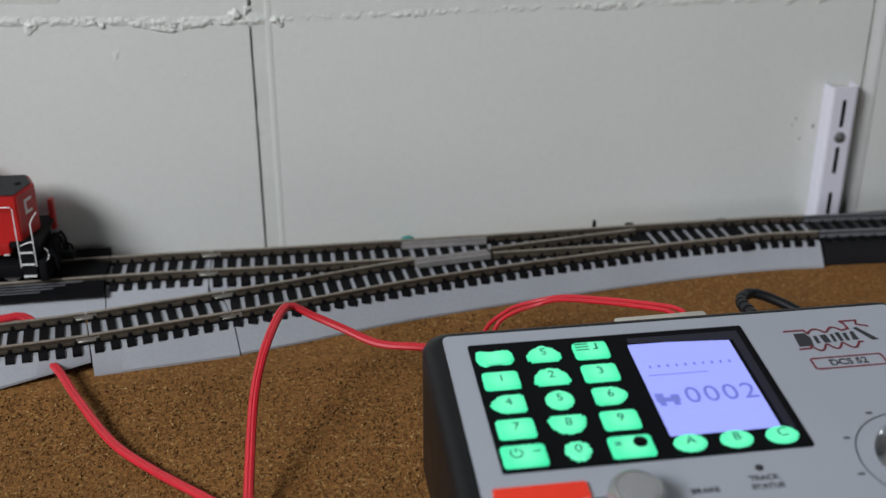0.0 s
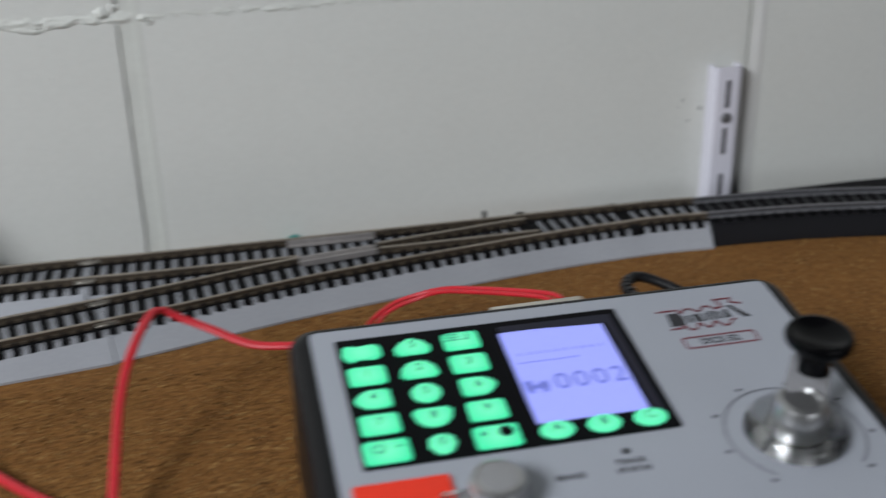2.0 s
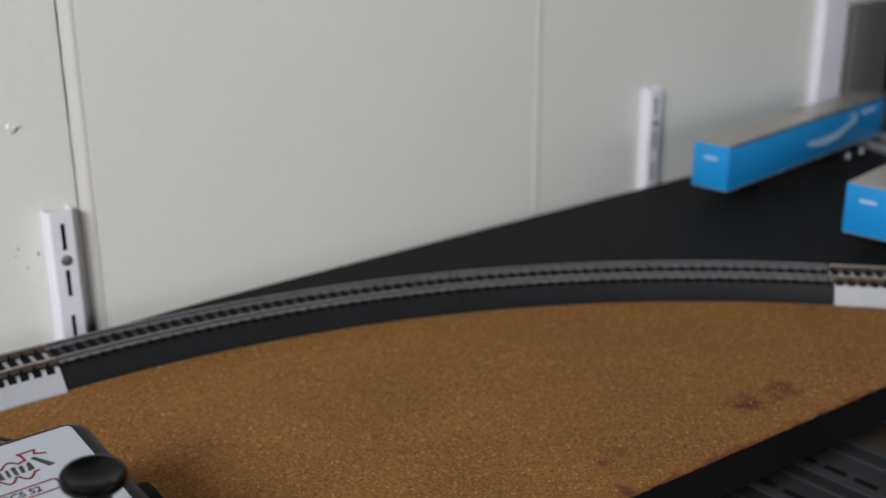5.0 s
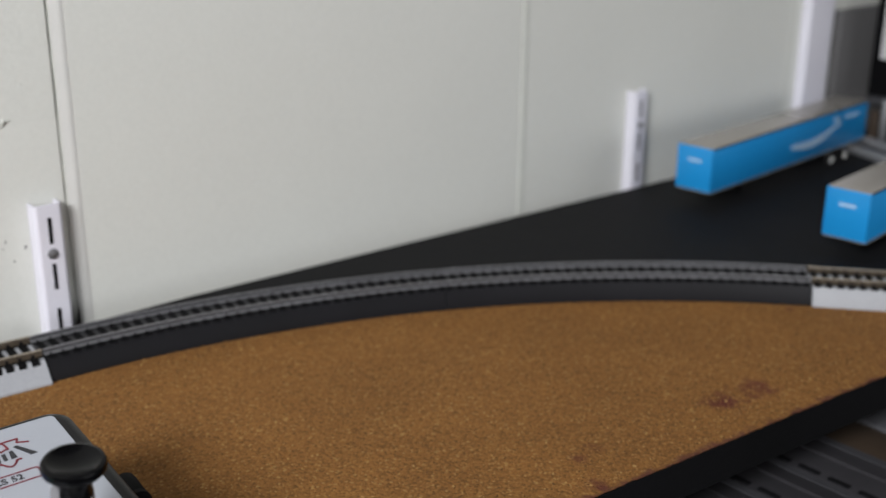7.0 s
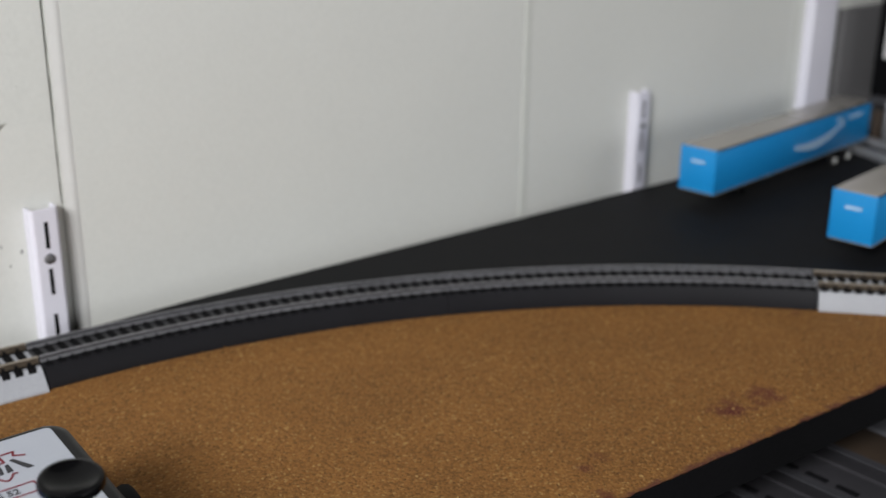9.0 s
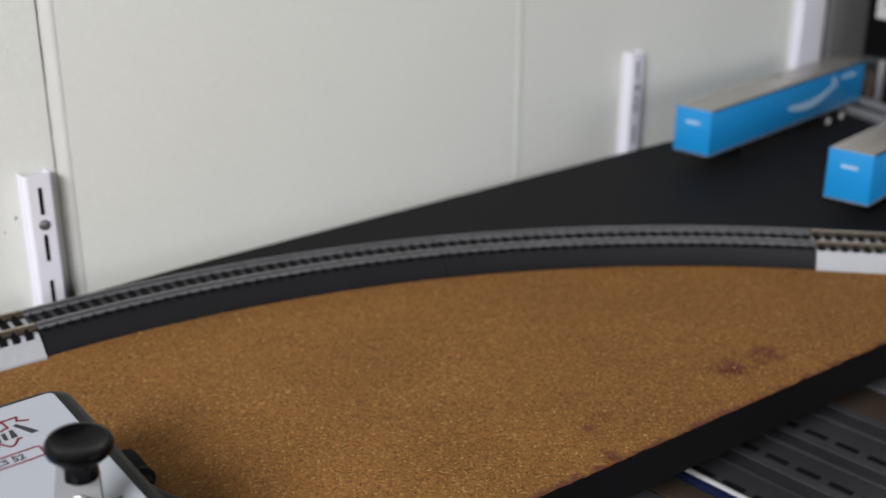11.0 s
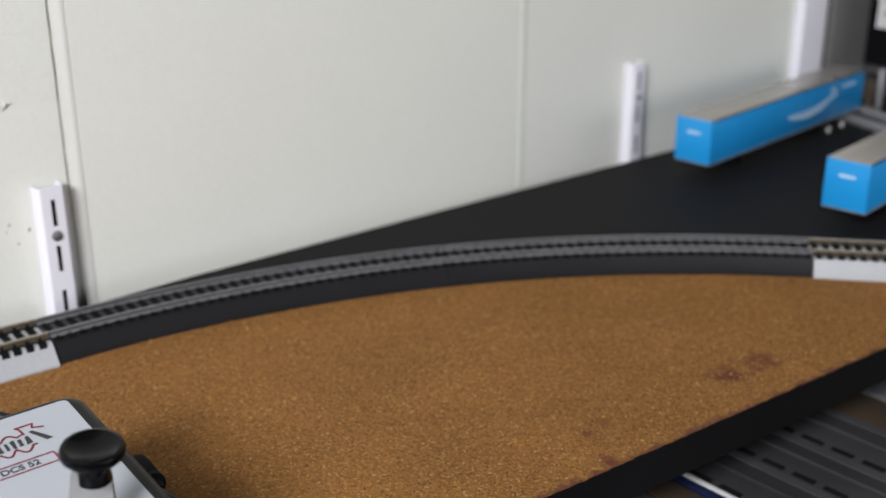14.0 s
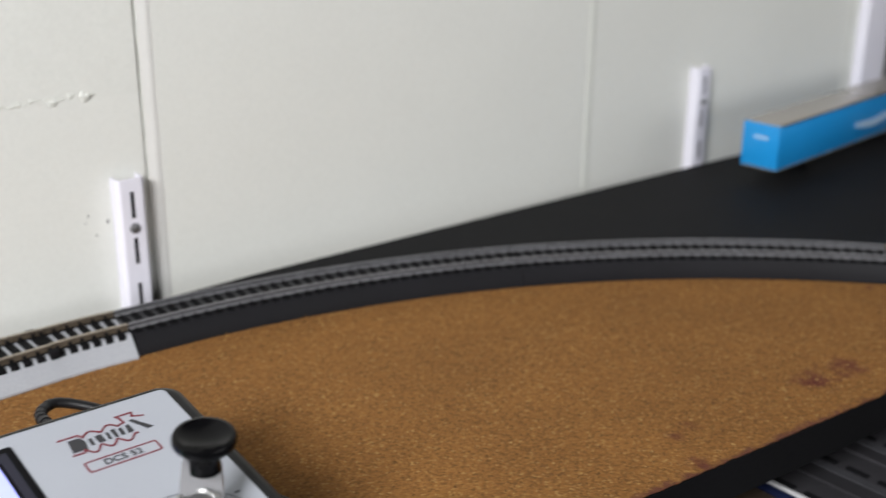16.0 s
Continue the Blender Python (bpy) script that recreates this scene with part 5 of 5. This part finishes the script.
bed = bmesh.new()
nx, nz = 1800, 52
grid = []
for i in range(nx + 1):
    x = -0.62 + 0.935 * i / nx
    lean = -0.036 * max(-0.16, min(0.0, x))
    left = 1.0 - step_up(x + 0.002, 0.012)
    ends = step_up(0.3135 - x, 0.009)
    n1, n2, n3 = wob(x, 0, 30), wob(x, 0, 95), wob(x, 0, 320)
    high = 0.1342 + lean + 0.0010 * n1
    low = 0.1258 + lean * 0.8 - 0.0030 * math.exp(-((x + 0.040) / 0.014) ** 2) - 0.0016 * n1 - 0.0010 * n2 - 0.0005 * n3
    colv = []
    for j in range(nz + 1):
        z = 0.1190 + 0.0300 * j / nz
        inside = step_up(z - low, 0.0042 - 0.0020 * math.exp(-((x + 0.030) / 0.03) ** 2)) * step_up(high - z, 0.0062)
        h = inside * (0.0008 + 0.0002 * left + 0.0003 * wob(x, z, 70) + 0.0004 * wob(x, z, 190) + 0.0005 * wob(x, z, 450) + 0.0004 * wob(x, z, 900))
        gone = step_up(wob(x, z, 130) + 0.45 * wob(x, z, 420) - (0.32 if left > 0.5 or x > 0.24 else 0.30), 0.14)
        h = max(0.0, h) * (1 - 0.8 * gone)
        h += 0.0007 * step_up(-0.0895 + 0.35 * max(0.0, z - 0.1395) - x, 0.0008) * step_up(x + 0.150, 0.03) * step_up(z - high + 0.001, 0.008) * step_up(0.1485 - z, 0.003)
        for cx, cz, cr, ch in ((-0.007, 0.1330, 0.0032, 0.0018), (-0.0015, 0.1345, 0.0022, 0.0012), (0.0125, 0.1288, 0.0026, 0.0012), (0.0150, 0.1268, 0.0018, 0.0012), (-0.104, 0.1300, 0.0040, 0.0009), (-0.071, 0.1290, 0.0018, 0.0010), (0.303, 0.1280, 0.0036, 0.0008), (0.285, 0.1272, 0.0030, 0.0008)):
            h += ch * step_up(cr * (1 + 0.5 * wob(x, z, 420)) - math.hypot(x - cx, z - cz), cr * 0.6)
        colv.append(bed.verts.new((x, WALL + 0.0004 - h * ends, z)))
    grid.append(colv)
for a, b in zip(grid, grid[1:]):
    for j in range(nz):
        if min(v.co.y for v in (a[j], b[j], b[j + 1], a[j + 1])) < WALL + 0.0003:
            bed.faces.new((a[j], b[j], b[j + 1], a[j + 1]))
part("bed_mortar", bed, "mortar", wall, "rough lumpy painted mortar")
# paint lumps and scuffs on the blocks
lumps = bmesh.new()
random.seed(9)
spots = [(-0.066, 0.115, 1.5), (-0.0645, 0.1165, 0.9), (-0.043, 0.104, 0.9), (-0.033, 0.103, 1.0), (0.024, 0.112, 0.9), (0.073, 0.114, 0.8), (0.102, 0.105, 0.7), (0.133, 0.112, 0.8), (0.216, 0.110, 0.9), (0.219, 0.104, 0.8), (0.115, 0.042, 0.9), (0.320, 0.118, 1.0), (0.456, 0.024, 1.0), (0.407, 0.030, 0.9), (0.316, 0.148, 0.9), (0.470, 0.068, 0.8)]
spots += [(random.uniform(-0.3, 0.33), random.uniform(0.02, 0.2), random.uniform(0.35, 0.7)) for _ in range(14)]
for x, z, r in spots:
    bmesh.ops.create_icosphere(lumps, subdivisions=2, radius=0.001 * r, matrix=Matrix.Translation((x, WALL, z)) @ Matrix.Diagonal((1.0, 0.17, random.uniform(0.9, 1.6), 1)))
for v in lumps.verts:
    v.co += Vector((1, 0.4, 1)) * (0.0004 * noise.noise(v.co * 900))
part("paint_lumps", lumps, "wall", wall)
scuffs = bmesh.new()
for x, z, r in ((0.309, 0.056, 0.8), (0.298, 0.061, 0.55), (0.302, 0.049, 0.45), (0.2965, 0.0575, 0.35)):
    bmesh.ops.create_icosphere(scuffs, subdivisions=2, radius=0.0013 * r, matrix=Matrix.Translation((x, WALL, z)) @ Matrix.Diagonal((0.8, 0.12, 1.2, 1)))
for v in scuffs.verts:
    v.co += Vector((1, 0, 1)) * (0.0008 * noise.noise(v.co * 700))
part("scuff", scuffs, "ding", wall, "dark scuffs in the paint")

# loose grains on the cork, thickest along the track and towards the front edge
random.seed(21)


def loose_grains(name, mat, count, x0, x1, y0, y1, small, large, label, heap=None):
    """Grains scattered over a stretch of the board, clear of track and control unit."""
    verts, faces = [], []
    rnd = random.uniform
    for k in range(count):
        x, y = rnd(x0, x1), rnd(y0, y1)
        if heap == "edge":
            y = EDGE(x) + abs(random.gauss(0.02, 0.022))
        if heap == "track":
            x, y = random.gauss(0.36, 0.03), random.gauss(0.535, 0.012)
        r = math.hypot(x - CURVE.x, y - CURVE.y)
        if y < EDGE(x) + 0.003 or (x > 0.26 and r > RADIUS - 0.021) or (x < 0.31 and y > 0.535) or (x < 0.05 and y > 0.500) or (0.054 < x < 0.245 and y < 0.425):
            continue
        size = small + (large - small) * random.random() ** 3
        turn = Euler((rnd(0, 3), rnd(0, 3), rnd(0, 3))).to_matrix()
        long, base = rnd(0.7, 1.9), len(verts)
        for p in ((long, 0, 0), (-long, 0, 0), (0, 1, 0), (0, -1, 0), (0, 0, 0.8), (0, 0, -0.8)):
            verts.append(turn @ Vector(p) * (size * 0.6 * rnd(0.7, 1.2)) + Vector((x, y, size * (0.20 if name == "rough_grains" else 0.12))))
        faces += [tuple(base + i for i in f) for f in ((0, 2, 4), (2, 1, 4), (1, 3, 4), (3, 0, 4), (2, 0, 5), (1, 2, 5), (3, 1, 5), (0, 3, 5))]
    me = bpy.data.meshes.new(name)
    me.from_pydata(verts, [], faces)
    me.materials.append(M[mat])
    tagged(part(name, me, mat), label, "crumbs", kind="stuff")


loose_grains("rough_grains", "crumb", 60000, -0.22, 0.14, 0.28, 0.545, 0.0004, 0.0013, "coarse brown cork grains standing proud of the board")
loose_grains("loose_crumbs", "crumb", 9000, 0.05, 0.85, 0.26, 0.56, 0.0003, 0.0008, "loose brown cork grains scattered on the board")
loose_grains("edge_crumbs", "crumb", 4500, 0.30, 0.66, 0.26, 0.40, 0.0003, 0.0011, "cork crumbs gathered along the front edge", "edge")
loose_grains("track_crumbs", "crumb", 900, 0.30, 0.42, 0.50, 0.56, 0.0003, 0.0013, "cork crumbs lying beside the track", "track")
